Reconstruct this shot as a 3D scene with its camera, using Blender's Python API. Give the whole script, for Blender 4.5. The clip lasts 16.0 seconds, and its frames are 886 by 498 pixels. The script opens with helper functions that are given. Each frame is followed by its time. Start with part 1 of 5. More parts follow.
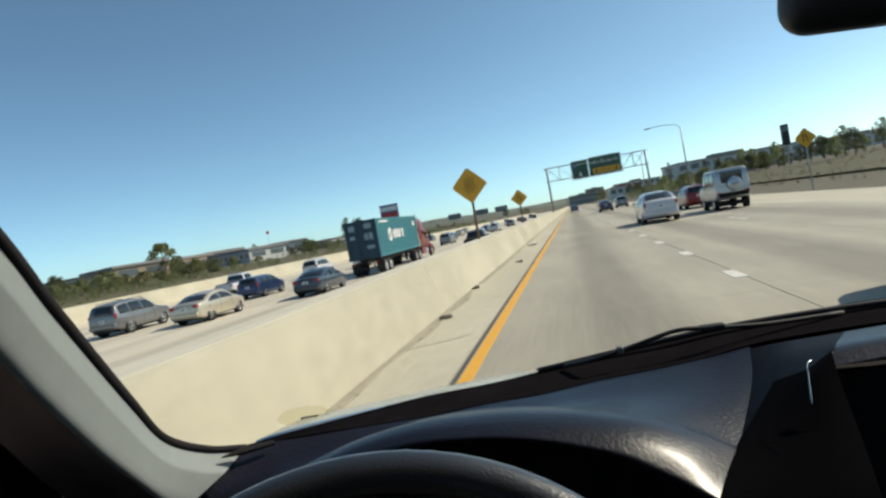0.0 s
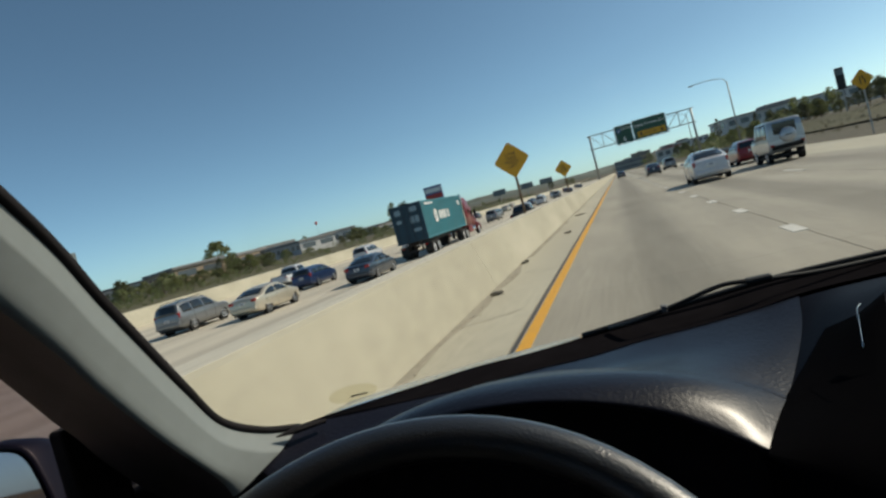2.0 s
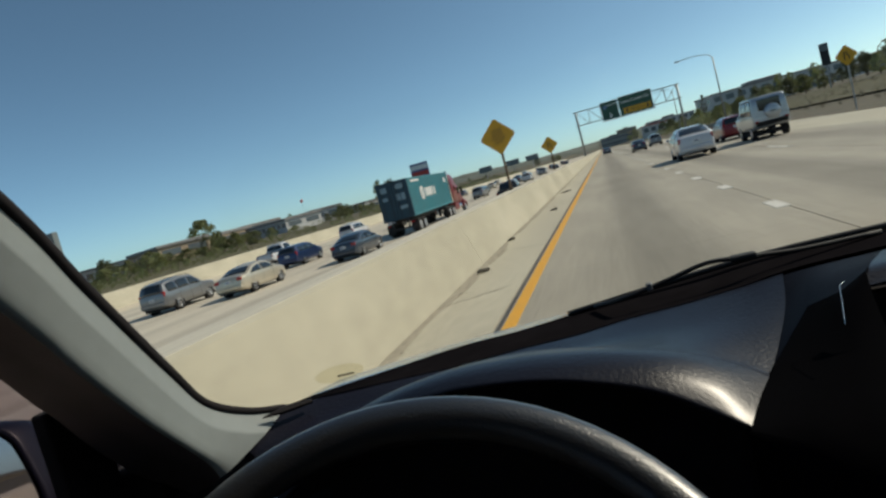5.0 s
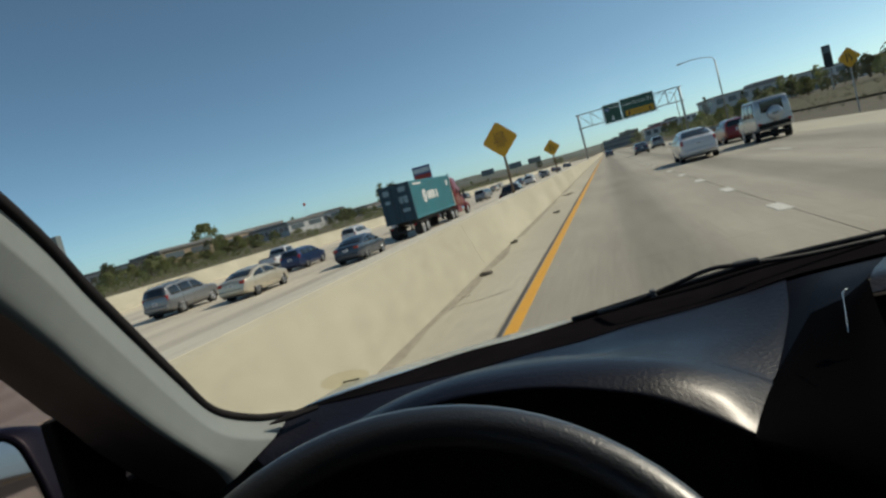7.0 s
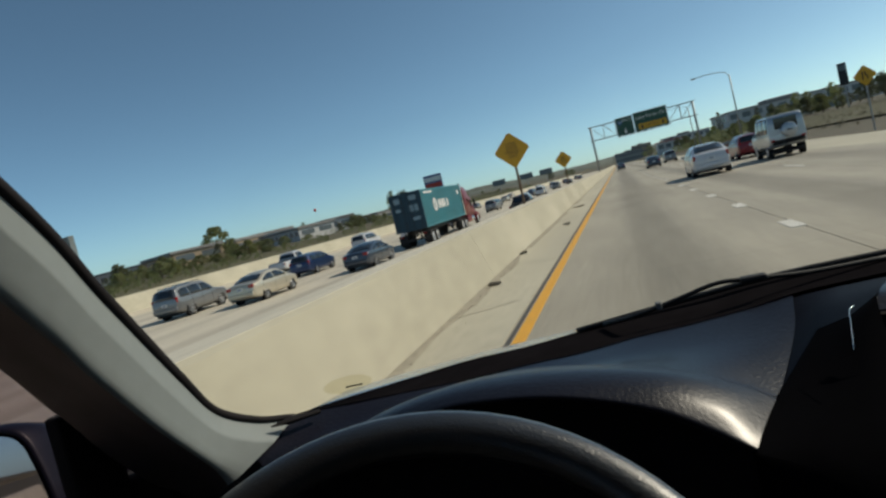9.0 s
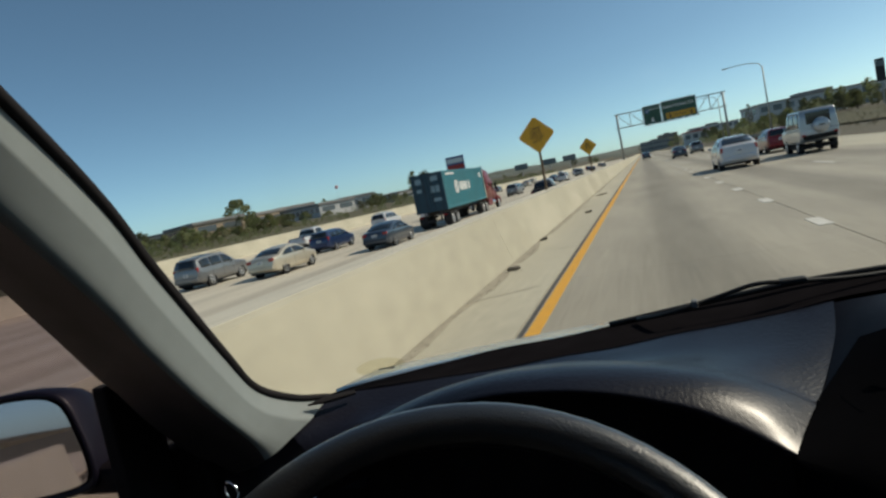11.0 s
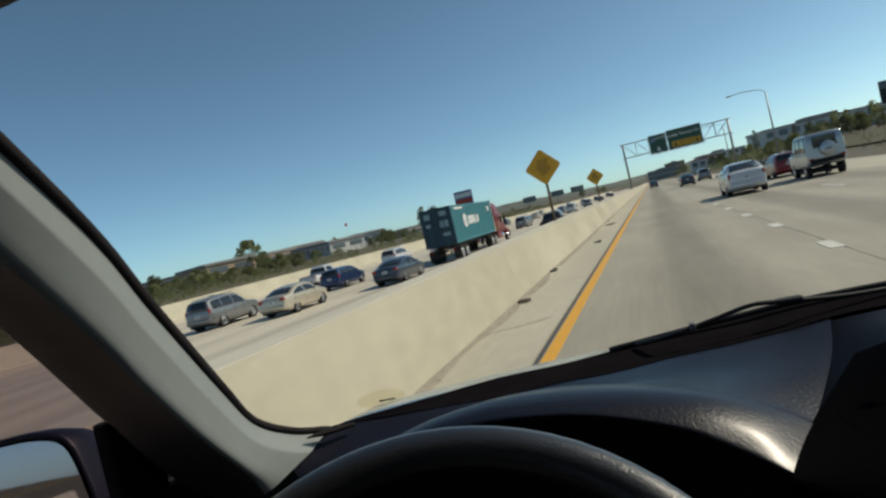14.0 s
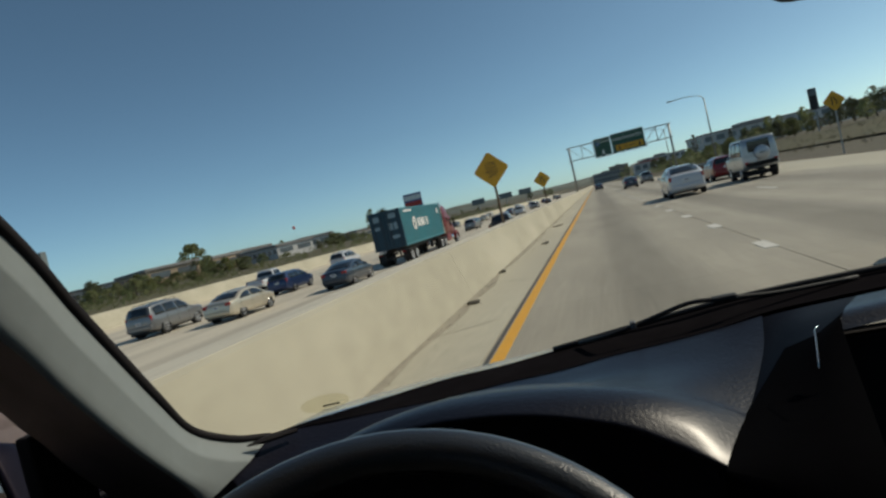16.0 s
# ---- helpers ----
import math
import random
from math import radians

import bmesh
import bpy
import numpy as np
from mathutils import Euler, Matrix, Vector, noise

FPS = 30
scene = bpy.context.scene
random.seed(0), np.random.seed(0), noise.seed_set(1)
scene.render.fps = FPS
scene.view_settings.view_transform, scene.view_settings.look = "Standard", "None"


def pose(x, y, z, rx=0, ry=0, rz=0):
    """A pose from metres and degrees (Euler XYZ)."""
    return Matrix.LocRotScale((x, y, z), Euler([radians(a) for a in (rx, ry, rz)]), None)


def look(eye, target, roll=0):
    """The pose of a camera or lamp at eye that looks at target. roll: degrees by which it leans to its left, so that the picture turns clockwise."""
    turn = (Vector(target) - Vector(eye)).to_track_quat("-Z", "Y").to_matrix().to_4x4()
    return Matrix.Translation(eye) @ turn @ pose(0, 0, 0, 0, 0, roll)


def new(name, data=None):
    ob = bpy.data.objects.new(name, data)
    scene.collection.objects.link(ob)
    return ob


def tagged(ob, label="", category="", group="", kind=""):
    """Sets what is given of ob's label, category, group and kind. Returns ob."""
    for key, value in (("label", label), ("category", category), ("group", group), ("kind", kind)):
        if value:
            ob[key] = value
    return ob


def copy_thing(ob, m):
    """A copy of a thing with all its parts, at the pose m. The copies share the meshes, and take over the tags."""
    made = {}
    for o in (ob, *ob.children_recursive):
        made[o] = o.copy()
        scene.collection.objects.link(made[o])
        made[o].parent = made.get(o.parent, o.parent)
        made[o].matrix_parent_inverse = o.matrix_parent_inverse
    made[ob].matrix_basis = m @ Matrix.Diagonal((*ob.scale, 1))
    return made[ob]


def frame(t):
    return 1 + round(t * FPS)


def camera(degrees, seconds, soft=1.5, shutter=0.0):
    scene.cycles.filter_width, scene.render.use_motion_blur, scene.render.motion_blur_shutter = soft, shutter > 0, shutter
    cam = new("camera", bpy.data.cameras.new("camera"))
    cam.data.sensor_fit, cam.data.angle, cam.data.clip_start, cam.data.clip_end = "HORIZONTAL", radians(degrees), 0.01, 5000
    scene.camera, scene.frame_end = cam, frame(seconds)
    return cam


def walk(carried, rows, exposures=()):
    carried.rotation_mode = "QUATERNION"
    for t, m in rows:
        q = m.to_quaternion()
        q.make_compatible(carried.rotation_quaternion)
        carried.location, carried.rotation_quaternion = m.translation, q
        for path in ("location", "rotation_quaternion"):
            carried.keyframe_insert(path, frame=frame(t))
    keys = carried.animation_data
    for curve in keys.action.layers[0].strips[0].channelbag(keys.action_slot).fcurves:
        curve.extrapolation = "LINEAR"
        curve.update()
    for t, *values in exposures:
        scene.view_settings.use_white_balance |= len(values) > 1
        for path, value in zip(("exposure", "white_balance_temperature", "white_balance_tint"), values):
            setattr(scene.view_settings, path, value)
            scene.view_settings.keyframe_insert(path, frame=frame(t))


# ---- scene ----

# ---------------------------------------------------------------- camera
cam = camera(68.56, 16.0, soft=2.6)
# seconds, x, y, z, yaw to the left, pitch, lean to the right
ROWS = [
    (0.0, -0.014, 0.001, 1.555, 11.63, -1.78, 10.23),
    (0.5, -0.002, -0.012, 1.548, 14.51, 0.42, 12.17),
    (1.0, -0.011, -0.004, 1.553, 14.93, -1.71, 12.55),
    (1.5, -0.008, 0.001, 1.549, 16.61, -3.22, 13.89),
    (2.0, 0.001, 0.001, 1.544, 16.15, -2.68, 14.78),
    (2.5, 0.001, 0.001, 1.546, 14.88, -2.82, 14.66),
    (3.0, 0.006, 0.001, 1.546, 14.74, -2.50, 14.95),
    (3.5, -0.000, -0.000, 1.542, 14.60, -2.27, 13.65),
    (4.0, -0.010, 0.003, 1.546, 14.98, -3.97, 14.10),
    (4.5, -0.002, 0.006, 1.544, 16.09, -4.73, 16.22),
    (5.0, 0.001, 0.006, 1.546, 15.51, -4.92, 15.03),
    (5.2, 0.005, 0.003, 1.548, 14.87, -4.29, 15.86),
    (7.3, 0.001, 0.001, 1.552, 16.10, -4.64, 14.72),
    (7.5, 0.002, 0.002, 1.552, 16.46, -4.42, 14.15),
    (8.0, -0.006, 0.006, 1.555, 15.79, -5.26, 12.90),
    (8.5, -0.005, 0.006, 1.554, 16.19, -5.60, 13.08),
    (9.0, 0.005, 0.000, 1.549, 16.26, -3.64, 13.80),
    (9.5, 0.005, 0.001, 1.553, 17.30, -4.34, 14.91),
    (9.7, -0.007, -0.006, 1.565, 17.69, -5.07, 14.85),
    (12.0, -0.016, -0.011, 1.558, 17.85, -3.95, 9.80),
    (12.5, 0.007, -0.004, 1.554, 18.29, -2.86, 12.68),
    (13.0, 0.005, -0.007, 1.548, 19.49, -2.94, 13.45),
    (13.5, 0.007, -0.006, 1.555, 17.53, -3.03, 12.93),
    (14.0, 0.004, -0.015, 1.553, 18.47, -1.67, 13.11),
    (14.5, 0.004, -0.020, 1.552, 18.78, -1.29, 13.07),
    (15.0, 0.013, -0.013, 1.553, 17.09, -1.31, 13.03),
    (15.5, 0.012, -0.006, 1.548, 14.97, -1.94, 12.15),
    (16.0, 0.009, -0.008, 1.550, 14.10, -2.48, 13.36),
]
walk(cam, [(t, pose(x, y, z, 90 + p, 0, yaw) @ pose(0, 0, 0, 0, 0, -lean)) for t, x, y, z, yaw, p, lean in ROWS],
     exposures=[(0.0, 0.50), (0.5, 0.41), (1.0, 0.27), (1.5, 0.13), (2.0, 0.05), (5.0, 0.0), (8.5, -0.07), (9.5, -0.05), (12.0, 0.03), (15.0, 0.05), (15.5, -0.09), (16.0, -0.23)])

# ---------------------------------------------------------------- light
SUN = Vector((0.68, 0.35, 0.645)).normalized()
world = bpy.data.worlds.new("world")
scene.world = world
world.use_nodes = True
wn = world.node_tree.nodes
wn.clear()
sky = wn.new("ShaderNodeTexSky")
sky.sky_type, sky.sun_disc = "NISHITA", False
sky.sun_elevation, sky.sun_rotation = math.asin(SUN.z), math.atan2(SUN.x, SUN.y)
sky.air_density, sky.dust_density, sky.ozone_density = 0.45, 0.6, 1.0
cast = wn.new("ShaderNodeMix")
cast.data_type, cast.blend_type = "RGBA", "MULTIPLY"
cast.inputs["Factor"].default_value = 1.0
cast.inputs["B"].default_value = (0.80, 0.985, 0.865, 1)
bg = wn.new("ShaderNodeBackground")
bg.inputs["Strength"].default_value = 0.14
wo = wn.new("ShaderNodeOutputWorld")
world.node_tree.links.new(sky.outputs[0], cast.inputs["A"])
world.node_tree.links.new(cast.outputs["Result"], bg.inputs[0])
world.node_tree.links.new(bg.outputs[0], wo.inputs[0])
sun = new("sun", bpy.data.lights.new("sun", "SUN"))
sun.data.energy, sun.data.angle, sun.data.color = 3.45, radians(0.53), (1.0, 0.90, 0.72)
sun.matrix_world = look(SUN * 50, (0, 0, 0))


# ---------------------------------------------------------------- materials
def mat(name, color, rough=0.6, metal=0.0, grain=0.0, scale=8.0, stain=0.0, stain_scale=0.7, bump=0.0, bump_scale=60.0,
        other=None, coat=0.0, spec=0.5, stretch=(1, 1, 1), vary=0.0, emit=0.0, bump_depth=0.004):
    """A surface with fine grain, broad stains towards the colour other, and relief."""
    m = bpy.data.materials.new(name)
    m.use_nodes = True
    n, l = m.node_tree.nodes, m.node_tree.links
    b = n["Principled BSDF"]
    b.inputs["Roughness"].default_value, b.inputs["Metallic"].default_value = rough, metal
    b.inputs["Coat Weight"].default_value, b.inputs["Coat Roughness"].default_value = coat, 0.06
    b.inputs["Specular IOR Level"].default_value = spec
    b.inputs["Base Color"].default_value = (*color, 1)
    if emit:
        b.inputs["Emission Color"].default_value, b.inputs["Emission Strength"].default_value = (*color, 1), emit
    co = n.new("ShaderNodeTexCoord")
    mp = n.new("ShaderNodeMapping")
    mp.inputs["Scale"].default_value = stretch
    where, shift = n.new("ShaderNodeObjectInfo"), n.new("ShaderNodeVectorMath")
    l.new(co.outputs["Object"], shift.inputs[0])
    l.new(where.outputs["Location"], shift.inputs[1])
    l.new(shift.outputs[0], mp.inputs[0])

    def noise_node(s, detail=4.0):
        t = n.new("ShaderNodeTexNoise")
        t.inputs["Scale"].default_value, t.inputs["Detail"].default_value = s, detail
        l.new(mp.outputs[0], t.inputs["Vector"])
        return t
    last = None
    if stain or grain or vary:
        dark = other or tuple(c * 0.55 for c in color)
        mix = n.new("ShaderNodeMix")
        mix.data_type = "RGBA"
        mix.inputs["A"].default_value, mix.inputs["B"].default_value = (*color, 1), (*dark, 1)
        ramp = n.new("ShaderNodeMapRange")
        ramp.inputs["From Min"].default_value, ramp.inputs["From Max"].default_value = 0.38, 0.68
        ramp.inputs["To Max"].default_value = stain
        l.new(noise_node(stain_scale, 5.0).outputs[0], ramp.inputs["Value"])
        l.new(ramp.outputs[0], mix.inputs["Factor"])
        hue = n.new("ShaderNodeHueSaturation")
        g = n.new("ShaderNodeMapRange")
        g.inputs["To Min"].default_value, g.inputs["To Max"].default_value = 1 - grain, 1 + grain
        g.inputs["From Min"].default_value, g.inputs["From Max"].default_value = 0.25, 0.75
        l.new(noise_node(scale).outputs[0], g.inputs["Value"])
        value = g.outputs[0]
        if vary:
            info = n.new("ShaderNodeObjectInfo")
            r = n.new("ShaderNodeMapRange")
            r.inputs["To Min"].default_value, r.inputs["To Max"].default_value = 1 - vary, 1 + vary
            l.new(info.outputs["Random"], r.inputs["Value"])
            mul = n.new("ShaderNodeMath")
            mul.operation = "MULTIPLY"
            l.new(value, mul.inputs[0])
            l.new(r.outputs[0], mul.inputs[1])
            value = mul.outputs[0]
        l.new(value, hue.inputs["Value"])
        l.new(mix.outputs["Result"], hue.inputs["Color"])
        l.new(hue.outputs[0], b.inputs["Base Color"])
    if bump:
        bp = n.new("ShaderNodeBump")
        bp.inputs["Strength"].default_value, bp.inputs["Distance"].default_value = bump, bump_depth
        l.new(noise_node(bump_scale).outputs[0], bp.inputs["Height"])
        l.new(bp.outputs[0], b.inputs["Normal"])
    return m


def clear_glass(name, tint=(0.93, 0.96, 0.95), share=0.9):
    """Thin glass: lets light straight through, with the gloss of its two faces."""
    m = bpy.data.materials.new(name)
    m.use_nodes = True
    n, l = m.node_tree.nodes, m.node_tree.links
    n.clear()
    tr, gl = n.new("ShaderNodeBsdfTransparent"), n.new("ShaderNodeBsdfGlossy")
    tr.inputs[0].default_value = (*tint, 1)
    gl.inputs["Roughness"].default_value = 0.03
    fr, mx, out = n.new("ShaderNodeFresnel"), n.new("ShaderNodeMixShader"), n.new("ShaderNodeOutputMaterial")
    fr.inputs[0].default_value = 1.35
    mul = n.new("ShaderNodeMath")
    mul.operation = "MULTIPLY"
    mul.inputs[1].default_value = share
    l.new(fr.outputs[0], mul.inputs[0])
    l.new(mul.outputs[0], mx.inputs[0])
    l.new(tr.outputs[0], mx.inputs[1])
    l.new(gl.outputs[0], mx.inputs[2])
    l.new(mx.outputs[0], out.inputs[0])
    return m


M_CONCRETE = mat("lane_concrete", (0.37, 0.34, 0.275), 0.85, grain=0.10, scale=14, stain=0.55, stain_scale=0.9, other=(0.27, 0.25, 0.205),
                 bump=0.25, bump_scale=90, stretch=(1.6, 0.06, 1), vary=0.045)


def lane_wear(m, centre, width, depth):
    """Darkens the oil-stained middle of each lane, unevenly along it."""
    n, l = m.node_tree.nodes, m.node_tree.links
    b = n["Principled BSDF"]
    src = b.inputs["Base Color"].links[0].from_socket

    def math_node(op, a, c):
        k = n.new("ShaderNodeMath")
        k.operation = op
        for i, v in enumerate((a, c)):
            if isinstance(v, float):
                k.inputs[i].default_value = v
            else:
                l.new(v, k.inputs[i])
        return k.outputs[0]
    co, sp = n.new("ShaderNodeTexCoord"), n.new("ShaderNodeSeparateXYZ")
    l.new(co.outputs["Object"], sp.inputs[0])
    nz = n.new("ShaderNodeTexNoise")
    mp = n.new("ShaderNodeMapping")
    mp.inputs["Scale"].default_value = (1.6, 0.03, 1)
    where, shift = n.new("ShaderNodeObjectInfo"), n.new("ShaderNodeVectorMath")
    l.new(co.outputs["Object"], shift.inputs[0])
    l.new(where.outputs["Location"], shift.inputs[1])
    l.new(shift.outputs[0], mp.inputs[0])
    l.new(mp.outputs[0], nz.inputs["Vector"])
    nz.inputs["Scale"].default_value, nz.inputs["Detail"].default_value = 2.2, 5.0
    x = math_node("ADD", sp.outputs[0], math_node("MULTIPLY", math_node("SUBTRACT", nz.outputs[0], 0.5), 0.5))
    f = math_node("FRACT", math_node("ADD", math_node("DIVIDE", math_node("SUBTRACT", x, centre), width), 100.5), 0.0)
    d = math_node("MULTIPLY", math_node("ABSOLUTE", math_node("SUBTRACT", f, 0.5), 0.0), width)
    r = n.new("ShaderNodeMapRange")
    r.interpolation_type = "SMOOTHSTEP"
    r.inputs["From Min"].default_value, r.inputs["From Max"].default_value = 0.15, 1.1
    r.inputs["To Min"].default_value, r.inputs["To Max"].default_value = 1 - depth, 1.04
    l.new(d, r.inputs["Value"])
    blot, bmap = n.new("ShaderNodeTexNoise"), n.new("ShaderNodeMapping")
    bmap.inputs["Scale"].default_value = (0.55, 0.16, 1)
    l.new(shift.outputs[0], bmap.inputs[0])
    l.new(bmap.outputs[0], blot.inputs["Vector"])
    blot.inputs["Scale"].default_value, blot.inputs["Detail"].default_value, blot.inputs["Roughness"].default_value = 1.0, 8.0, 0.62
    br = n.new("ShaderNodeMapRange")
    br.inputs["From Min"].default_value, br.inputs["From Max"].default_value = 0.40, 0.66
    br.inputs["To Min"].default_value, br.inputs["To Max"].default_value = 1.05, 1.05 - 0.62 * depth
    l.new(blot.outputs[0], br.inputs["Value"])
    h = n.new("ShaderNodeHueSaturation")
    l.new(src, h.inputs["Color"])
    l.new(math_node("MULTIPLY", r.outputs[0], br.outputs[0]), h.inputs["Value"])
    l.new(h.outputs[0], b.inputs["Base Color"])


lane_wear(M_CONCRETE, 0.45, 3.73, 0.30)
M_SHOULDER = mat("shoulder_concrete", (0.485, 0.452, 0.352), 0.88, grain=0.10, scale=10, stain=0.5, stain_scale=0.6, other=(0.34, 0.31, 0.25),
                 bump=0.3, bump_scale=80, stretch=(1.2, 0.25, 1))
M_BARRIER = mat("barrier_concrete", (0.445, 0.41, 0.318), 0.9, grain=0.07, scale=5, stain=0.9, stain_scale=0.55, other=(0.345, 0.318, 0.24),
                bump=0.3, bump_scale=40, stretch=(1, 0.5, 1), vary=0.03)
M_LEFTROAD = mat("left_lane_concrete", (0.53, 0.48, 0.385), 0.85, grain=0.08, scale=6, stain=0.5, stain_scale=0.5, other=(0.39, 0.35, 0.285),
                 stretch=(1.2, 0.05, 1))
M_LEFTSHOULDER = mat("left_shoulder_concrete", (0.64, 0.56, 0.42), 0.88, grain=0.08, scale=6, stain=0.7, stain_scale=0.6, other=(0.48, 0.43, 0.335),
                     stretch=(1.0, 0.08, 1))
lane_wear(M_LEFTROAD, -15.05, 3.7, 0.13)
M_YELLOW = mat("yellow_paint", (0.72, 0.36, 0.03), 0.7, grain=0.12, scale=20, stain=0.25, stain_scale=3, other=(0.45, 0.30, 0.10))
M_WHITE = mat("white_paint", (0.66, 0.64, 0.58), 0.7, grain=0.1, scale=20, stain=0.4, stain_scale=5, other=(0.45, 0.43, 0.38))
M_TAR = mat("joint_sealant", (0.06, 0.058, 0.055), 0.8, grain=0.2, scale=9)
M_GROUND = mat("dry_ground", (0.105, 0.088, 0.058), 0.95, grain=0.2, scale=0.6, stain=0.8, stain_scale=0.05, other=(0.075, 0.072, 0.036))


# ---------------------------------------------------------------- mesh helpers
def obj(name, bm, material, smooth=False):
    me = bpy.data.meshes.new(name)
    bmesh.ops.recalc_face_normals(bm, faces=bm.faces)
    if smooth:
        for f in bm.faces:
            f.smooth = True
    bm.to_mesh(me)
    bm.free()
    for m in material if isinstance(material, (list, tuple)) else [material]:
        me.materials.append(m)
    return new(name, me)


def part(name, bm, material, parent, label="", smooth=False):
    ob = obj(name, bm, material, smooth)
    ob.parent = parent
    return tagged(ob, label)


def thing(name, label, category, group="", m=None):
    ob = new(name)
    ob.empty_display_size = 0.2
    if m is not None:
        ob.matrix_basis = m
    return tagged(ob, label, category, group)


def box(x0, x1, y0, y1, z0, z1, bevel=0.0, bm=None, seg=2):
    own = bm or bmesh.new()
    tmp = bmesh.new() if bm else own
    bmesh.ops.create_cube(tmp, size=1, matrix=Matrix.LocRotScale(((x0 + x1) / 2, (y0 + y1) / 2, (z0 + z1) / 2), None, (x1 - x0, y1 - y0, z1 - z0)))
    if bevel:
        bmesh.ops.bevel(tmp, geom=tmp.edges[:], offset=bevel, segments=seg, affect="EDGES", profile=0.5)
    if bm:
        join(bm, tmp)
    return own


def join(bm, other):
    vs = [bm.verts.new(v.co) for v in other.verts]
    other.verts.index_update()
    for f in other.faces:
        bm.faces.new([vs[v.index] for v in f.verts])
    other.free()


def turned(bm, m):
    bmesh.ops.transform(bm, matrix=m, verts=bm.verts)
    return bm


def loft(rings, closed=True, caps=True, bm=None):
    """A skin over rings of equally many points."""
    bm = bm or bmesh.new()
    rows = [[bm.verts.new(p) for p in r] for r in rings]
    n = len(rings[0])
    for a, b in zip(rows, rows[1:]):
        for i in range(n if closed else n - 1):
            j = (i + 1) % n
            bm.faces.new((a[i], a[j], b[j], b[i]))
    if caps and closed:
        bm.faces.new(rows[0])
        bm.faces.new(rows[-1])
    return bm


def tube(points, radius, n=8, bm=None):
    pts = [Vector(p) for p in points]
    rings = []
    for i, p in enumerate(pts):
        d = (pts[min(i + 1, len(pts) - 1)] - pts[max(i - 1, 0)]).normalized()
        a = d.orthogonal().normalized() if abs(d.z) > 0.9 else d.cross(Vector((0, 0, 1))).normalized()
        b = d.cross(a)
        r = radius[i] if isinstance(radius, (list, tuple)) else radius
        rings.append([p + a * r * math.cos(2 * math.pi * k / n) + b * r * math.sin(2 * math.pi * k / n) for k in range(n)])
    return loft(rings, bm=bm)


def curve_pts(ctrl, n=24):
    """Points on a smooth line through the control points."""
    c = [Vector(p) for p in ctrl]
    c = [2 * c[0] - c[1]] + c + [2 * c[-1] - c[-2]]
    out = []
    for i in range(n):
        u = i / (n - 1) * (len(c) - 3)
        k = min(int(u), len(c) - 4)
        f = u - k
        p0, p1, p2, p3 = c[k:k + 4]
        out.append(0.5 * (2 * p1 + (p2 - p0) * f + (2 * p0 - 5 * p1 + 4 * p2 - p3) * f * f + (3 * p1 - p0 - 3 * p2 + p3) * f ** 3))
    return out


def sheet(lines, thick=0.0, bm=None):
    """A skin over smooth lines (lists of points); thick: extruded against its normal."""
    bm = loft(lines, closed=False, bm=bm)
    if thick:
        bmesh.ops.recalc_face_normals(bm, faces=bm.faces)
        bmesh.ops.solidify(bm, geom=bm.faces[:] + bm.edges[:] + bm.verts[:], thickness=thick)
    return bm


# ---------------------------------------------------------------- ground and roads
Y0, Y1 = -60.0, 900.0


def ground_z(x, y):
    near = 0.0
    if x < -46:
        near = min(1.0, (-46 - x) / 30) * 1.5 + max(0, -76 - x) * 0.010
        base = 0.35
    elif x < -41.8:
        base = 0.3
    elif x < -2.6:
        base = -1.0
    else:
        base = -0.16
        if x > 14:
            near = (min(1.0, (x - 14) / 26) ** 1.5) * 1.9 + max(0, x - 40) * 0.02
    h = base + near + max(0, y - 700) * 0.012
    if abs(x) > 60:
        h += noise.noise(Vector((x * 0.01, y * 0.01, 0))) * 1.2
    return h


def build_ground():
    xs = [-3500, -2400, -1600, -1000, -700, -500, -350, -250, -180, -130, -100, -80, -68, -60, -54, -50, -46, -42.2, -41.6, -2.62, -2.6,
          14, 17, 20, 24, 28, 33, 40, 50, 65, 85, 110, 150, 200, 280, 400, 600, 1000, 1600, 2400, 3500]
    ys = [-400, -150, -60, 0] + [20 * i for i in range(1, 40)] + [850, 950, 1100, 1400, 1900, 2600, 3600, 4600]
    bm = bmesh.new()
    rows = [[bm.verts.new((x, y, ground_z(x + (0.01 if x > -20 else -0.01), y))) for x in xs] for y in ys]
    for a, b in zip(rows, rows[1:]):
        for i in range(len(xs) - 1):
            bm.faces.new((a[i], a[i + 1], b[i + 1], b[i]))
    return tagged(obj("ground", bm, M_GROUND), "dry tan ground with patches of olive grass", "ground", kind="structure")


build_ground()


def strip(name, x0, x1, z0, z1, material, parent, top=0.16, y0=Y0, y1=Y1):
    bm = bmesh.new()
    n = 12 if y1 - y0 > 20 else 1
    ys = [y0 + (y1 - y0) * i / n for i in range(n + 1)]
    loft([[(x0, y, z0), (x1, y, z1), (x1, y, z1 - top), (x0, y, z0 - top)] for y in ys], bm=bm)
    return part(name, bm, material, parent)


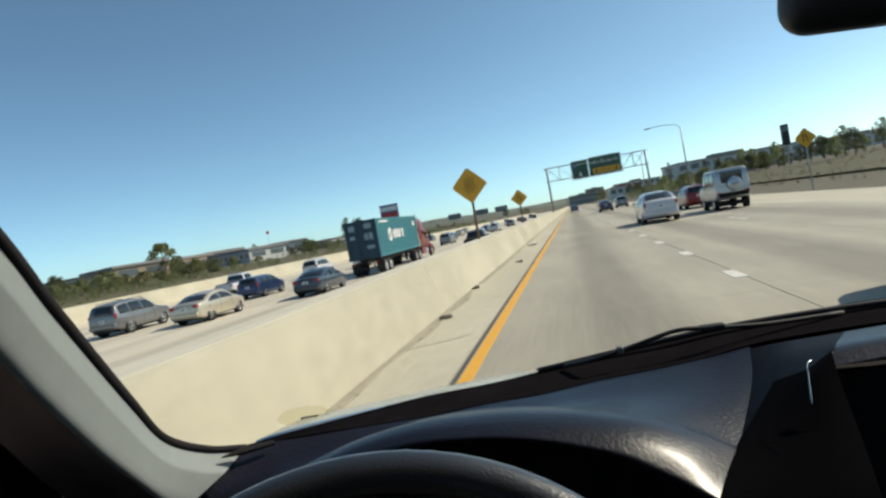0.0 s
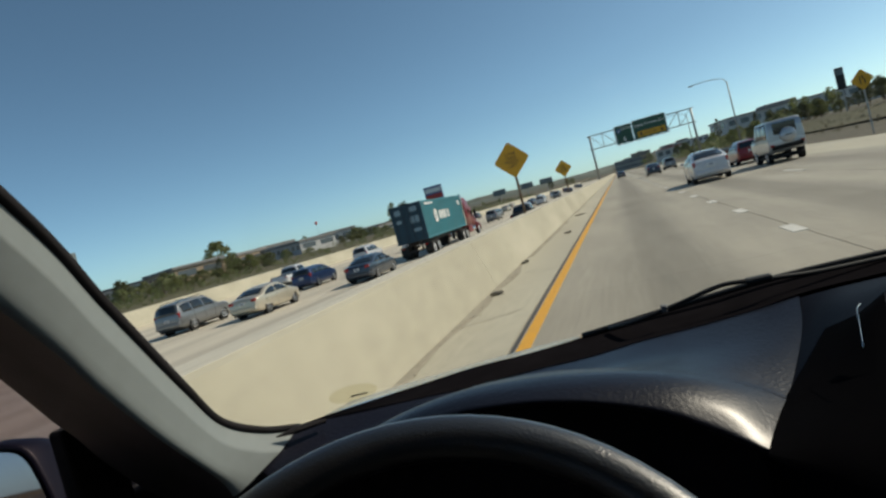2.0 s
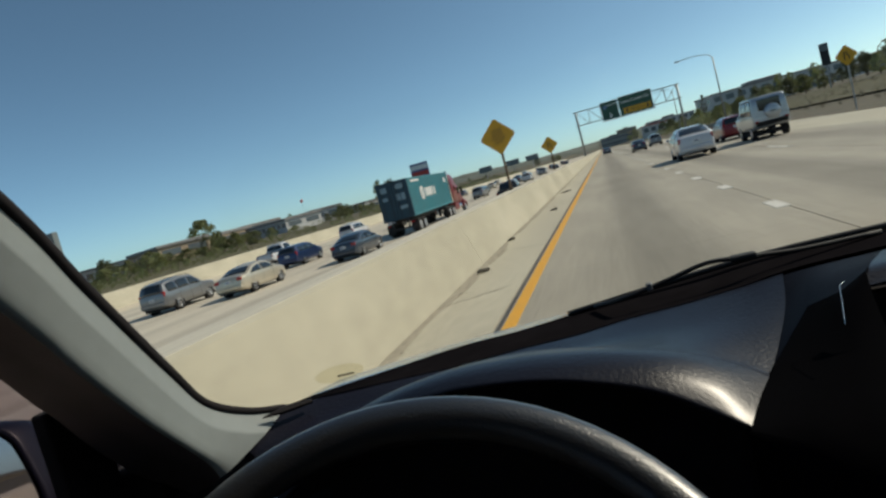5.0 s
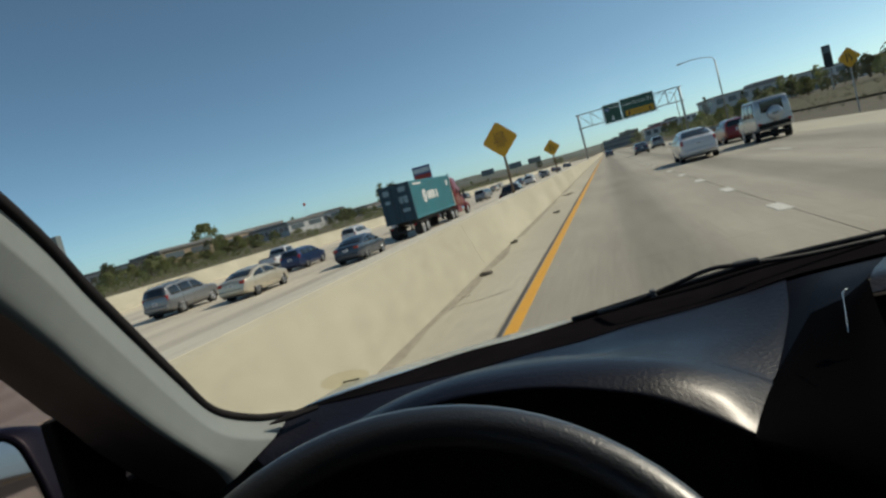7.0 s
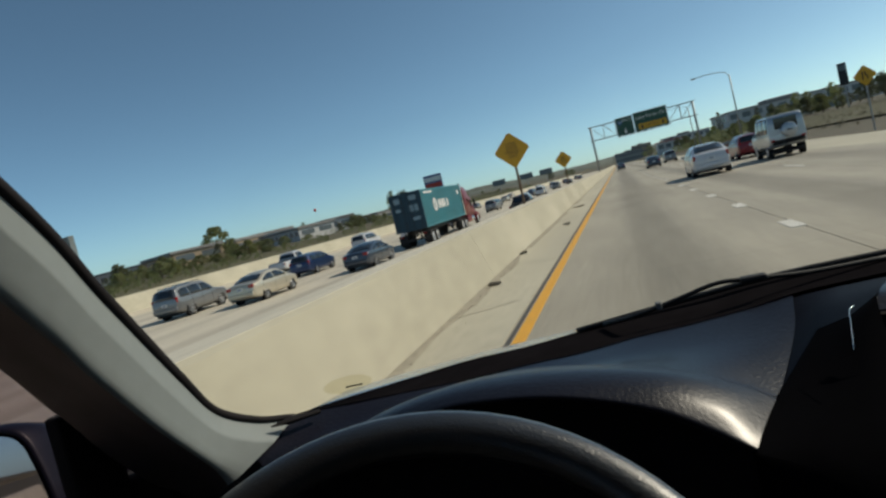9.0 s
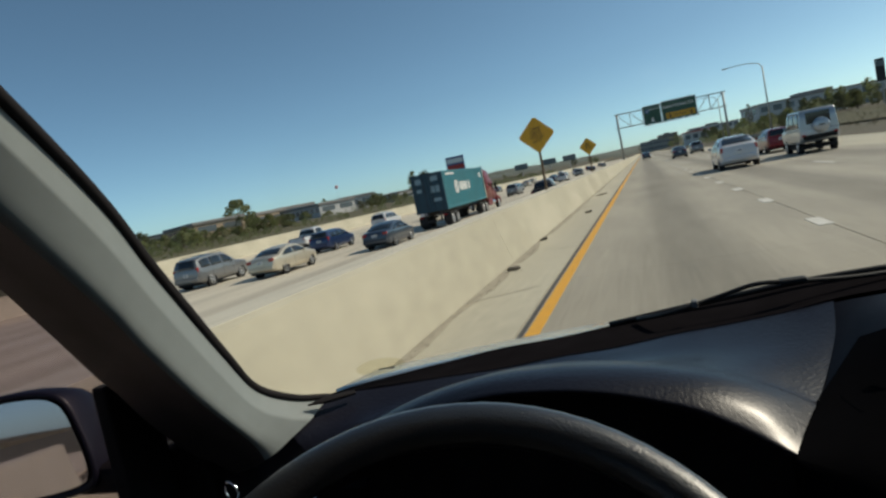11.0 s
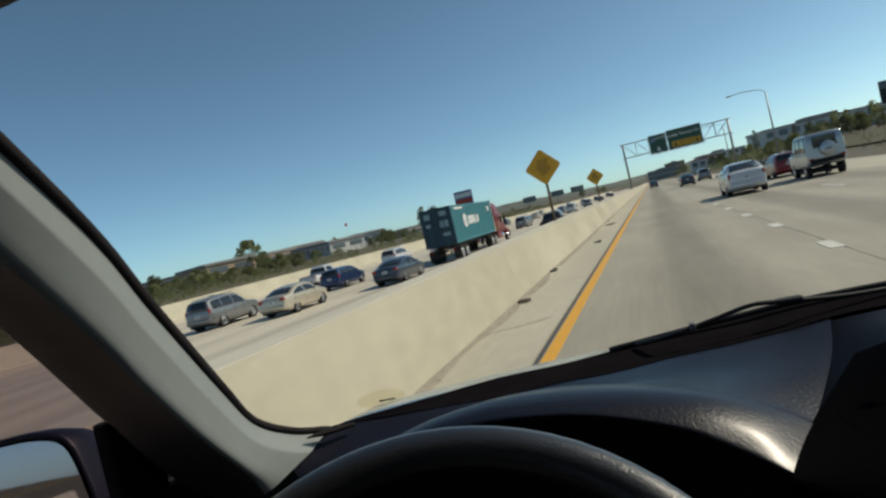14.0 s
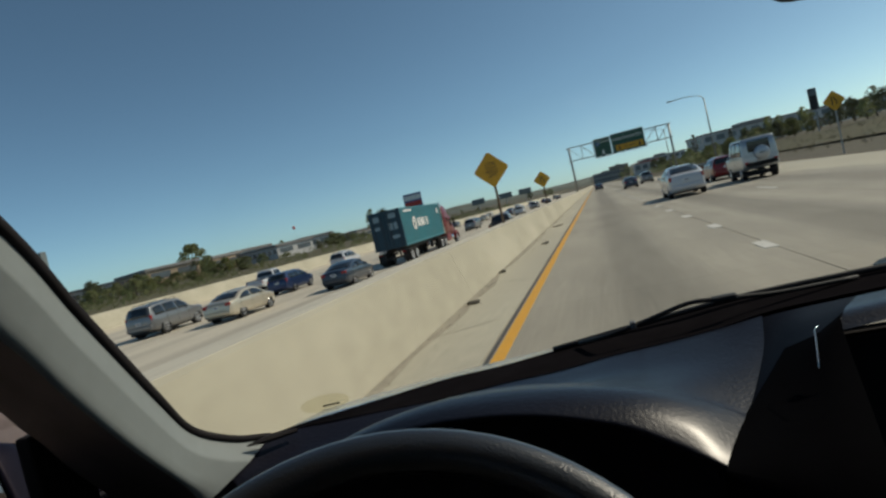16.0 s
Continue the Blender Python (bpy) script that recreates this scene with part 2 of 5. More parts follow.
road = thing("road", "pale worn concrete freeway lanes with tyre-darkened tracks", "road")
road["kind"] = "structure"
strip("shoulder_slab", -2.66, -1.535, 0.0, 0.0, M_SHOULDER, road)
SLAB, NEAR, FAR_Y = 4.57, -9.0, -9.0 + 4.57 * 30
for xa, xb, za, zb in ((-1.52, 2.42, 0.0, -0.01), (2.435, 6.05, -0.01, -0.06), (6.065, 9.7, -0.06, -0.11)):
    strip("lane_slab", xa, xb, za, zb, M_CONCRETE, road, y1=NEAR - 0.006)
    strip("lane_slab", xa, xb, za, zb, M_CONCRETE, road, y0=FAR_Y)
    piece = strip("lane_slab", xa, xb, za, zb, M_CONCRETE, road, y0=0.0, y1=SLAB - 0.006)
    piece.location.y = NEAR
    for k in range(1, 30):
        o = new("lane_slab", piece.data)
        o.parent = road
        o.location.y = NEAR + SLAB * k
strip("lane_slab", 9.715, 14.2, -0.11, -0.16, M_SHOULDER, road)

left_road = thing("road", "grey-brown concrete freeway carriageway on a lower level", "road")
left_road["kind"] = "structure"
strip("shoulder_slab", -13.2, -4.6, -0.9, -0.9, M_LEFTSHOULDER, left_road)
for k in range(6):
    strip("lane_slab", -13.215 - 3.7 * (k + 1) + 0.015, -13.215 - 3.7 * k, -0.9, -0.9, M_LEFTROAD, left_road)
strip("shoulder_slab", -41.4, -35.43, -0.9, -0.9, M_LEFTSHOULDER, left_road)


def flat(name, x0, x1, y0, y1, z, material, parent=None):
    bm = box(x0, x1, y0, y1, z - 0.012, z + 0.004)
    return part(name, bm, material, parent) if parent else obj(name, bm, material)


edge = thing("lane_marking", "solid yellow edge line with a dark seam beside it", "road marking")
edge["kind"] = "structure"
flat("edge_line", -1.42, -1.27, Y0, 700, 0.0, M_YELLOW, edge)
flat("seam", -1.49, -1.44, Y0, 700, 0.0, M_TAR, edge)
dash = None
for k in range(60):
    y = 1.6 + 4.57 * k
    if dash is None:
        dash = tagged(flat("lane_dash", 2.25, 2.46, y, y + 0.95, -0.006, M_WHITE), "short broad white painted lane dash", "road marking", "lane drop dashes")
        dash_mesh = dash.data
    else:
        d = new("lane_dash", dash_mesh)
        d.location.y = y - 1.6
        tagged(d, "short broad white painted lane dash", "road marking", "lane drop dashes")
for k in range(16):
    d = tagged(flat("lane_dash", 5.98, 6.10, -4 + 14.6 * k, -1.2 + 14.6 * k, -0.055, M_WHITE), "worn white lane dash", "road marking", "lane dashes")
for lane in range(1, 6):
    for k in range(22):
        x = -13.215 - 3.7 * lane
        tagged(flat("lane_dash", x - 0.05, x + 0.06, 2 + 14.6 * k, 4.2 + 14.6 * k, -0.9, M_WHITE), "faded white lane dash", "road marking", "faded lane dashes")

# concrete median barrier with a broad cap, cast in lengths
barrier = thing("barrier", "cream concrete median barrier, stained, with a broad cap", "barrier")
barrier["kind"] = "structure"
prof = [(-2.64, -0.1), (-2.66, 0.03), (-2.93, 0.93), (-2.99, 0.97), (-4.52, 0.785), (-4.60, 0.735), (-4.62, -1.0)]
SEG = 9.2
bm = loft([[(x, y, z) for x, z in prof] for y in (0, SEG - 0.009)])
first = part("barrier_panel", bm, M_BARRIER, barrier)
first.location.y = -15.5
# cap colour, paler and less yellow than the barrier's face
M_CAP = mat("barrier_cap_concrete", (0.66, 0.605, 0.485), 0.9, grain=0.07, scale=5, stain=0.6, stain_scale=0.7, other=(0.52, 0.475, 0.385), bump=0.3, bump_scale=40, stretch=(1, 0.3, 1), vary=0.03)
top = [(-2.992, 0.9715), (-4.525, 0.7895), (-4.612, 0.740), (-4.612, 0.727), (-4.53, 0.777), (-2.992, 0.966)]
cap = part("barrier_cap", loft([[(x, y, z) for x, z in top] for y in (0, SEG - 0.009)]), M_CAP, barrier, "paler top of the barrier")
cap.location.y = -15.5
for k in range(1, 75):
    o = new("barrier_panel", first.data)
    o.parent = barrier
    o.location.y = -15.5 + SEG * k
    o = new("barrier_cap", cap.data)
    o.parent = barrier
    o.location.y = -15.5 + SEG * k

wall = thing("barrier", "long pale concrete wall beyond the far lanes", "barrier")
wall["kind"] = "structure"
bm = loft([[(x, y, z) for x, z in ((-41.3, -1.0), (-41.4, -0.75), (-41.95, 0.55), (-42.1, 0.6), (-42.5, 0.6), (-42.6, -1.0))] for y in (Y0, 100, 300, 500, 800)])
part("wall_panel", bm, M_BARRIER, wall)

# grassy verge on the right and weeds behind the far wall
M_GRASS = mat("olive_grass", (0.078, 0.075, 0.032), 0.95, grain=0.3, scale=1.5, stain=0.7, stain_scale=0.25, other=(0.10, 0.085, 0.045), bump=0.6, bump_scale=6, bump_depth=0.1)
ysg = [-40 + 20 * i for i in range(38)]
verge = obj("verge", sheet([[Vector((x, y, ground_z(x, y) + 0.14 + 0.05 * math.sin(y * 0.3 + x))) for y in ysg] for x in (21.5, 23, 25, 28, 31, 34, 37)]), M_GRASS, True)
tagged(verge, "olive green grass on the roadside slope", "grass", kind="structure")
verge2 = obj("verge", sheet([[Vector((x, y, ground_z(x, y) + 0.06)) for y in ysg] for x in (-43.2, -45, -47, -50, -54, -58, -62)]), M_GRASS, True)
tagged(verge2, "dry olive grass behind the far wall", "grass", kind="structure")

# ---------------------------------------------------------------- the car one sits in
M_DASH = mat("dash_vinyl", (0.0065, 0.0065, 0.0130), 0.40, spec=0.14, coat=0.31, grain=0.12, scale=30, bump=0.6, bump_scale=240, bump_depth=0.0013, stain=0.3, stain_scale=5, other=(0.013, 0.014, 0.018))
M_DASH.node_tree.nodes["Principled BSDF"].inputs["Coat Roughness"].default_value = 0.28
M_BLACK = mat("black_plastic", (0.015, 0.014, 0.015), 0.5, grain=0.15, scale=30, bump=0.15, bump_scale=300, bump_depth=0.0005)
M_TRIM = mat("pillar_trim", (0.200, 0.222, 0.220), 0.75, grain=0.04, scale=60, bump=0.12, bump_scale=500, bump_depth=0.0005, stain=0.15, stain_scale=4, other=(0.18, 0.193, 0.188))
M_LINER = mat("headliner", (0.36, 0.35, 0.31), 0.95, grain=0.08, scale=80, bump=0.2, bump_scale=300)
M_LEATHER = mat("wheel_leather", (0.010, 0.0095, 0.010), 0.36, spec=0.9, coat=0.6, grain=0.2, scale=40, bump=0.6, bump_scale=560, bump_depth=0.0010)
M_LEATHER.node_tree.nodes["Principled BSDF"].inputs["Coat Roughness"].default_value = 0.30
M_RUBBER = mat("rubber", (0.010, 0.010, 0.010), 0.65, grain=0.2, scale=25)
M_CHROME = mat("chrome", (0.75, 0.76, 0.78), 0.12, 1.0, grain=0.04, scale=20)
M_PAINT_OWN = mat("hood_paint", (0.30, 0.37, 0.42), 0.25, 0.3, coat=0.6, grain=0.03, scale=40)
M_MIRROR = mat("mirror_glass", (0.85, 0.87, 0.90), 0.02, 1.0)
M_WINDSHIELD = clear_glass("windshield_glass", (0.985, 0.99, 0.99), 0.03)
M_MIRROR_SHELL = mat("mirror_shell_paint", (0.008, 0.007, 0.018), 0.5, coat=0.15, grain=0.1, scale=30)
M_MATTE = mat("matte_black", (0.019, 0.017, 0.018), 0.85, spec=0.12, grain=0.2, scale=30)
# console face: its shade is painted in as near-black; the top stays lighter
M_CONSOLE_SHADE = mat("console_shade_plastic", (0.0022, 0.0022, 0.003), 0.9, spec=0.02, grain=0.15, scale=30, bump=0.15, bump_scale=420, bump_depth=0.0005)
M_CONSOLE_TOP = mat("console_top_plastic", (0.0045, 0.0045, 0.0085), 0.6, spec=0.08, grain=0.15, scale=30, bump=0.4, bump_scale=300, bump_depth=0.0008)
M_COWL = mat("cowl_black", (0.009, 0.008, 0.009), 0.9, spec=0.0, grain=0.2, scale=30)
M_SIDEGLASS = clear_glass("tinted_side_glass", (0.62, 0.57, 0.60), 0.4)
M_DOORTRIM = mat("door_trim_black", (0.038, 0.032, 0.034), 0.6, spec=0.3, grain=0.2, scale=30)
M_GREYCLIP = mat("worn_rubber", (0.12, 0.12, 0.12), 0.6, grain=0.2, scale=30)
M_SEAT = mat("seat_cloth", (0.10, 0.10, 0.105), 0.9, grain=0.2, scale=60, bump=0.3, bump_scale=200)

car = thing("car", "own car's dark cabin with grey pillar trim and black dash", "car")

# edge of the dash below the windshield, and the black strip that ends at the glass
EDGE = curve_pts([(-0.47, 0.60, 1.352), (-0.445, 0.655, 1.349), (-0.392, 0.69, 1.347), (-0.291, 0.74, 1.337), (-0.225, 0.77, 1.331), (-0.154, 0.79, 1.332), (-0.084, 0.80, 1.333),
                  (-0.015, 0.815, 1.337), (0.051, 0.825, 1.339), (0.115, 0.83, 1.344), (0.20, 0.83, 1.355), (0.40, 0.82, 1.360), (0.75, 0.74, 1.362), (0.95, 0.60, 1.362)], 80)
BASE = curve_pts([(-0.475, 0.61, 1.360), (-0.44, 0.70, 1.342), (-0.432, 0.76, 1.331), (-0.404, 0.81, 1.324), (-0.334, 0.86, 1.322), (-0.254, 0.89, 1.325), (-0.174, 0.91, 1.325), (-0.092, 0.93, 1.329),
                  (-0.013, 0.94, 1.336), (0.064, 0.95, 1.342), (0.165, 0.95, 1.353), (0.40, 0.945, 1.362), (0.75, 0.86, 1.362), (0.975, 0.61, 1.368)], 80)
part("cowl", sheet([EDGE, [a.lerp(b, 0.4) - Vector((0, 0, 0.006)) for a, b in zip(EDGE, BASE)], BASE, [p + Vector((0, 0.02, -0.05)) for p in BASE]]), M_COWL, car, "black strip under the windshield", True)

# dash top, with the brow over the instruments
LIP = [(-0.385, 0.556, 1.285), (-0.33, 0.563, 1.322), (-0.265, 0.567, 1.350), (-0.195, 0.565, 1.3645), (-0.13, 0.561, 1.3655), (-0.085, 0.560, 1.3600), (-0.045, 0.559, 1.3500), (-0.005, 0.557, 1.3360), (0.032, 0.553, 1.3155), (0.0618, 0.545, 1.2988)]
CREST = [(-0.42, 0.60, 1.305), (-0.34, 0.635, 1.328), (-0.27, 0.648, 1.346), (-0.20, 0.65, 1.361), (-0.13, 0.65, 1.365), (-0.07, 0.65, 1.360), (-0.015, 0.65, 1.350), (0.035, 0.65, 1.336), (0.074, 0.650, 1.320), (0.1034, 0.645, 1.308)]


HUMP = (1.0, 1.0, 1.0, 0.8, 0.7, 0.75, 0.9, 1.05, 1.0, 0.3)


def brow(share, dy, dz):
    """A line along the brow, between its lip and its crest; it swells towards the console."""
    return [tuple(Vector(a).lerp(Vector(b), share) + Vector((0, dy, dz * (k if dz > 0 else 1)))) for a, b, k in zip(LIP, CREST, HUMP)]


rows = [curve_pts(c, 44) for c in (
    brow(0.0, 0.012, -0.006), brow(0.0, 0.003, -0.0035), brow(0.0, 0.0, 0.001), brow(0.06, 0.0, 0.0052), brow(0.24, 0.0, 0.0110), brow(0.5, 0.0, 0.0122), brow(0.78, 0.0, 0.0070), CREST,
    [(-0.44, 0.605, 1.330), (-0.37, 0.655, 1.326), (-0.29, 0.69, 1.326), (-0.21, 0.71, 1.328), (-0.14, 0.72, 1.331), (-0.07, 0.725, 1.334), (0.0, 0.73, 1.334), (0.06, 0.735, 1.331), (0.11, 0.74, 1.329), (0.1454, 0.755, 1.3308)],
    [(-0.465, 0.605, 1.350), (-0.392, 0.69, 1.346), (-0.291, 0.74, 1.336), (-0.225, 0.77, 1.330), (-0.154, 0.79, 1.331), (-0.084, 0.80, 1.332), (-0.015, 0.815, 1.336), (0.051, 0.825, 1.338), (0.115, 0.83, 1.343), (0.165, 0.83, 1.350)])]
cols = [curve_pts([r[i] for r in rows], 48) for i in range(44)]
part("dashboard", sheet([[c[k] for c in cols] for k in range(48)]), M_DASH, car, "blue-black grained vinyl dash top", True)
lip = rows[0]
part("instrument_hood", sheet([lip, [p + Vector((0, 0.03, -0.012)) for p in lip], [p + Vector((0, 0.10, -0.03)) for p in lip]]), M_MATTE, car, "", True)
part("instrument_panel", sheet([[p + Vector((0, 0.09, -0.025)) for p in lip], [Vector((p.x, 0.64, 1.0)) for p in lip]]), M_MATTE, car, "unlit black instrument panel")
part("lower_dash", box(-0.48, 0.98, 0.66, 0.80, 0.75, 1.24, 0.03), M_MATTE, car, "black lower dash")
part("side_vent", sheet([curve_pts([(-0.475, 0.60, 1.352), (-0.44, 0.605, 1.330), (-0.42, 0.60, 1.305), (-0.41, 0.585, 1.29), (-0.40, 0.555, 1.27)], 12),
                         curve_pts([(-0.55, 0.62, 1.34), (-0.54, 0.60, 1.31), (-0.53, 0.58, 1.28), (-0.52, 0.56, 1.25), (-0.50, 0.53, 1.22)], 12)]), M_MATTE, car, "", True)

part("vent_ring", tube([(-0.482 + 0.011 * math.cos(a), 0.541 - 0.004 * math.cos(a), 1.297 + 0.011 * math.sin(a)) for a in [0.7 * k for k in range(10)]], 0.0016, 6), M_CHROME, car, "small chrome ring on the side vent", True)

# console with its hooded screen; the face's shade is put into its colour
console = [curve_pts(c, 26) for c in (
    [cols[43][k] + Vector((-0.004, 0, -0.003)) for k in (47, 42, 37, 31, 25, 19, 13, 6)] + [(0.058, 0.553, 1.25), (0.055, 0.553, 1.15)],
    [(0.185, 0.815, 1.353), (0.165, 0.74, 1.345), (0.136, 0.640, 1.318), (0.098, 0.520, 1.275), (0.094, 0.510, 1.12)],
    [(0.205, 0.80, 1.358), (0.185, 0.70, 1.360), (0.166, 0.622, 1.343), (0.136, 0.500, 1.27), (0.130, 0.490, 1.12)],
    [(0.26, 0.80, 1.360), (0.215, 0.70, 1.372), (0.197, 0.650, 1.362), (0.174, 0.520, 1.275), (0.168, 0.510, 1.12)])]
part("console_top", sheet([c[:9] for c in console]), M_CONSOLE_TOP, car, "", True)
part("console_panel", sheet([c[8:] for c in console]), M_CONSOLE_SHADE, car, "", True)
part("screen_hood", sheet([
    curve_pts([(0.26, 0.80, 1.360), (0.215, 0.70, 1.372), (0.197, 0.665, 1.362)], 12),
    curve_pts([(0.40, 0.80, 1.366), (0.39, 0.70, 1.385), (0.385, 0.665, 1.375)], 12),
    curve_pts([(0.52, 0.79, 1.360), (0.545, 0.70, 1.372), (0.55, 0.665, 1.360)], 12)]), M_DASH, car, "", True)
part("screen", box(0.186, 0.56, 0.675, 0.69, 1.12, 1.352, 0.004), M_MATTE, car, "switched-off black screen in the console")
part("chrome_edge", tube(curve_pts([(0.1800, 0.660, 1.3715), (0.1740, 0.654, 1.3700), (0.1700, 0.642, 1.3610), (0.1618, 0.6165, 1.3450)], 14), 0.00038), M_CHROME, car, "thin chrome bezel line", True)
part("passenger_dash", sheet([
    curve_pts([(0.26, 0.79, 1.358), (0.55, 0.80, 1.358), (0.82, 0.70, 1.360), (0.95, 0.60, 1.36)], 20),
    curve_pts([(0.56, 0.66, 1.36), (0.66, 0.64, 1.34), (0.82, 0.60, 1.33), (0.95, 0.54, 1.33)], 20),
    curve_pts([(0.56, 0.62, 1.10), (0.66, 0.60, 1.10), (0.82, 0.56, 1.10), (0.95, 0.50, 1.10)], 20)]), M_DASH, car, "", True)

# front pillars; the passenger's mirrors the driver's about the car's middle
MID = 0.25


def pillar(side):
    def s(p):
        return Vector(p) if side < 0 else Vector((2 * MID - p[0], p[1], p[2]))
    inner = [s(p) for p in curve_pts([(-0.415, 0.672, 1.352), (-0.437, 0.632, 1.367), (-0.453, 0.588, 1.397), (-0.451, 0.548, 1.446), (-0.440, 0.468, 1.547), (-0.425, 0.396, 1.633), (-0.385, 0.205, 1.802)], 40)]
    outer = [s(p) for p in curve_pts([(-0.452, 0.567, 1.318), (-0.452, 0.560, 1.332), (-0.452, 0.545, 1.352), (-0.451, 0.490, 1.412), (-0.450, 0.436, 1.479), (-0.448, 0.384, 1.547), (-0.44, 0.18, 1.78)], 40)]
    name = "a_pillar"
    rows = []
    for u in (0.0, 0.12, 0.24, 0.34, 0.37, 0.40, 0.55, 0.7, 0.82, 0.90, 0.96, 1.0):
        bulge = 0.014 * min(u / 0.37, 1.0, (1 - 0.45 * (u - 0.37) / 0.63), ((1 - u) / 0.26) ** 0.7 if u > 0.74 else 1.0)
        rows.append([(a + Vector((side * 0.004, 0, -0.002))).lerp(b, u) + Vector((-side * bulge * 0.7, -bulge * 0.7, 0)) for a, b in zip(inner, outer)])
    part(name, sheet(rows), M_TRIM, car, "grey plastic trim of the front pillar", True)
    part("glass_seal", tube([p + Vector((side * 0.0022, -0.005, -0.0018)) for p in inner], [0.0033 + 0.0022 * min(1, i / 22) for i in range(40)]), M_MATTE, car, "black rubber glass seal", True)
    d1 = [s(p) for p in curve_pts([(-0.50, 0.60, 1.28), (-0.52, 0.58, 1.31), (-0.54, 0.56, 1.335), (-0.55, 0.52, 1.39), (-0.555, 0.49, 1.44), (-0.557, 0.46, 1.482), (-0.52, 0.25, 1.74)], 40)]
    d2 = [s(p) for p in curve_pts([(-0.60, 0.64, 1.28), (-0.60, 0.62, 1.31), (-0.595, 0.60, 1.335), (-0.59, 0.55, 1.40), (-0.582, 0.508, 1.440), (-0.580, 0.477, 1.482), (-0.54, 0.27, 1.74)], 40)]
    part("door_frame", sheet([outer, [a.lerp(b, 0.5) + Vector((side * 0.01, 0.01, 0)) for a, b in zip(outer, d1)], d1, d2]), M_DOORTRIM, car, "", True)


pillar(-1)
pillar(1)
for x in (-0.60, 2 * MID + 0.58):
    part("sail_panel", box(x, x + 0.02, 0.507, 0.575, 1.10, 1.435, 0.004), M_MATTE, car, "black panel at the foot of the door window")
for x in (-0.612, 2 * MID + 0.618):
    front = curve_pts([(x, 0.66, 1.22), (x, 0.65, 1.306), (x, 0.635, 1.335), (x, 0.592, 1.398), (x, 0.555, 1.438), (x, 0.524, 1.481), (x, 0.30, 1.765)], 24)
    part("side_window", sheet([front, [Vector((x, -1.15, p.z)) for p in front]], 0.004), M_SIDEGLASS, car, "tinted side window")
for x0, x1 in ((-0.40, -0.612), (0.90, 1.118)):
    part("headliner_edge", sheet([[Vector((x0, y, z)) for y, z in ((0.20, 1.80), (-0.2, 1.86), (-1.2, 1.88), (-2.0, 1.83))], [Vector((x1, y, z)) for y, z in ((0.34, 1.70), (-0.2, 1.78), (-1.2, 1.80), (-2.0, 1.80))]], 0.01), M_LINER, car, "", True)
part("door_foot", box(-0.66, -0.535, 0.575, 0.70, 1.05, 1.335, 0.004), M_MATTE, car)
part("dash_tab", tube([(-0.4230, 0.626, 1.3545), (-0.408, 0.645, 1.353), (-0.385, 0.672, 1.350)], [0.0008, 0.0045, 0.003], 6), M_MATTE, car)
part("sun_visor", sheet([[Vector((x, y, z + 0.012 * (x + 0.2))) for x in (-0.43, -0.36, -0.2, -0.02)] for y, z in ((0.252, 1.728), (0.240, 1.735), (0.16, 1.775), (0.07, 1.800))], 0.014), M_LINER, car, "folded sun visor", True)
# windshield
g_lo = BASE
g_hi = curve_pts([(-0.395, 0.19, 1.805), (-0.2, 0.19, 1.83), (0.25, 0.17, 1.84), (0.7, 0.17, 1.83), (0.895, 0.19, 1.805)], 80)
ws = part("windshield", sheet([[a.lerp(b, k / 8) + Vector((0, 0.02, 0.02)) * math.sin(math.pi * k / 8) for a, b in zip(g_lo, g_hi)] for k in range(9)]), M_WINDSHIELD, car, "", True)
ws.visible_shadow = False
part("roof", sheet([[p + Vector((0, 0.01, 0)) for p in g_hi], [p + Vector((0, -0.2, 0.05)) for p in g_hi], [p + Vector((0, -1.2, 0.07)) for p in g_hi], [p + Vector((0, -2.0, 0.02)) for p in g_hi]], 0.02), M_LINER, car, "pale fabric headliner", True)
part("rear_shell", sheet([curve_pts([(-0.55, -1.9, z), (0.25, -2.0, z), (1.05, -1.9, z)], 12) for z in (0.5, 1.1, 1.35, 1.86)]), M_LINER, car)
for sgn, x in ((-1, -0.62), (1, 1.12)):
    part("door_panel", box(x - 0.03, x + 0.03, -1.2, 0.64, 0.5, 1.26, 0.02), M_BLACK, car, "black door panel")
    part("b_pillar", box(x - 0.03 - sgn * 0.04, x + 0.03 - sgn * 0.04, -0.75, -0.6, 1.2, 1.86, 0.02), M_TRIM, car)
    part("side_panel", box(x - 0.03, x + 0.03, -2.0, -1.2, 0.5, 1.80, 0.02), M_PAINT_OWN, car)
part("floor_pan", box(-0.6, 1.1, -2.0, 0.9, 0.4, 0.46), M_BLACK, car)
for x in (-0.12, 0.62):
    part("seat", box(x - 0.25, x + 0.25, -0.75, -0.6, 0.7, 1.45, 0.06), M_SEAT, car, "dark cloth seat back")
    part("seat_cushion", box(x - 0.25, x + 0.25, -0.62, -0.1, 0.65, 0.8, 0.05), M_SEAT, car)

# hood outside
XS = [MID - 0.84 + 1.68 * i / 28 for i in range(29)]
part("hood", sheet([[Vector((x, y, 1.291 - 0.045 * ((x - MID) / 0.8) ** 2 - (0.27 * (y - 1.15) if y > 1.15 else 0.12 * (y - 1.15)))) for x in XS]
                    for y in (0.985, 1.05, 1.15, 1.25, 1.4, 1.6, 1.8, 2.0)], 0.02), M_PAINT_OWN, car, "pale silver-blue painted hood", True)
part("cowl_grille", sheet([[Vector((x, y, 1.275 - 0.045 * ((x - MID) / 0.8) ** 2)) for x in XS] for y in (0.80, 0.9, 0.985)], 0.01), M_MATTE, car)
part("front_body", box(MID - 0.84, MID + 0.84, 0.92, 2.0, 0.45, 1.0, 0.05), M_PAINT_OWN, car)

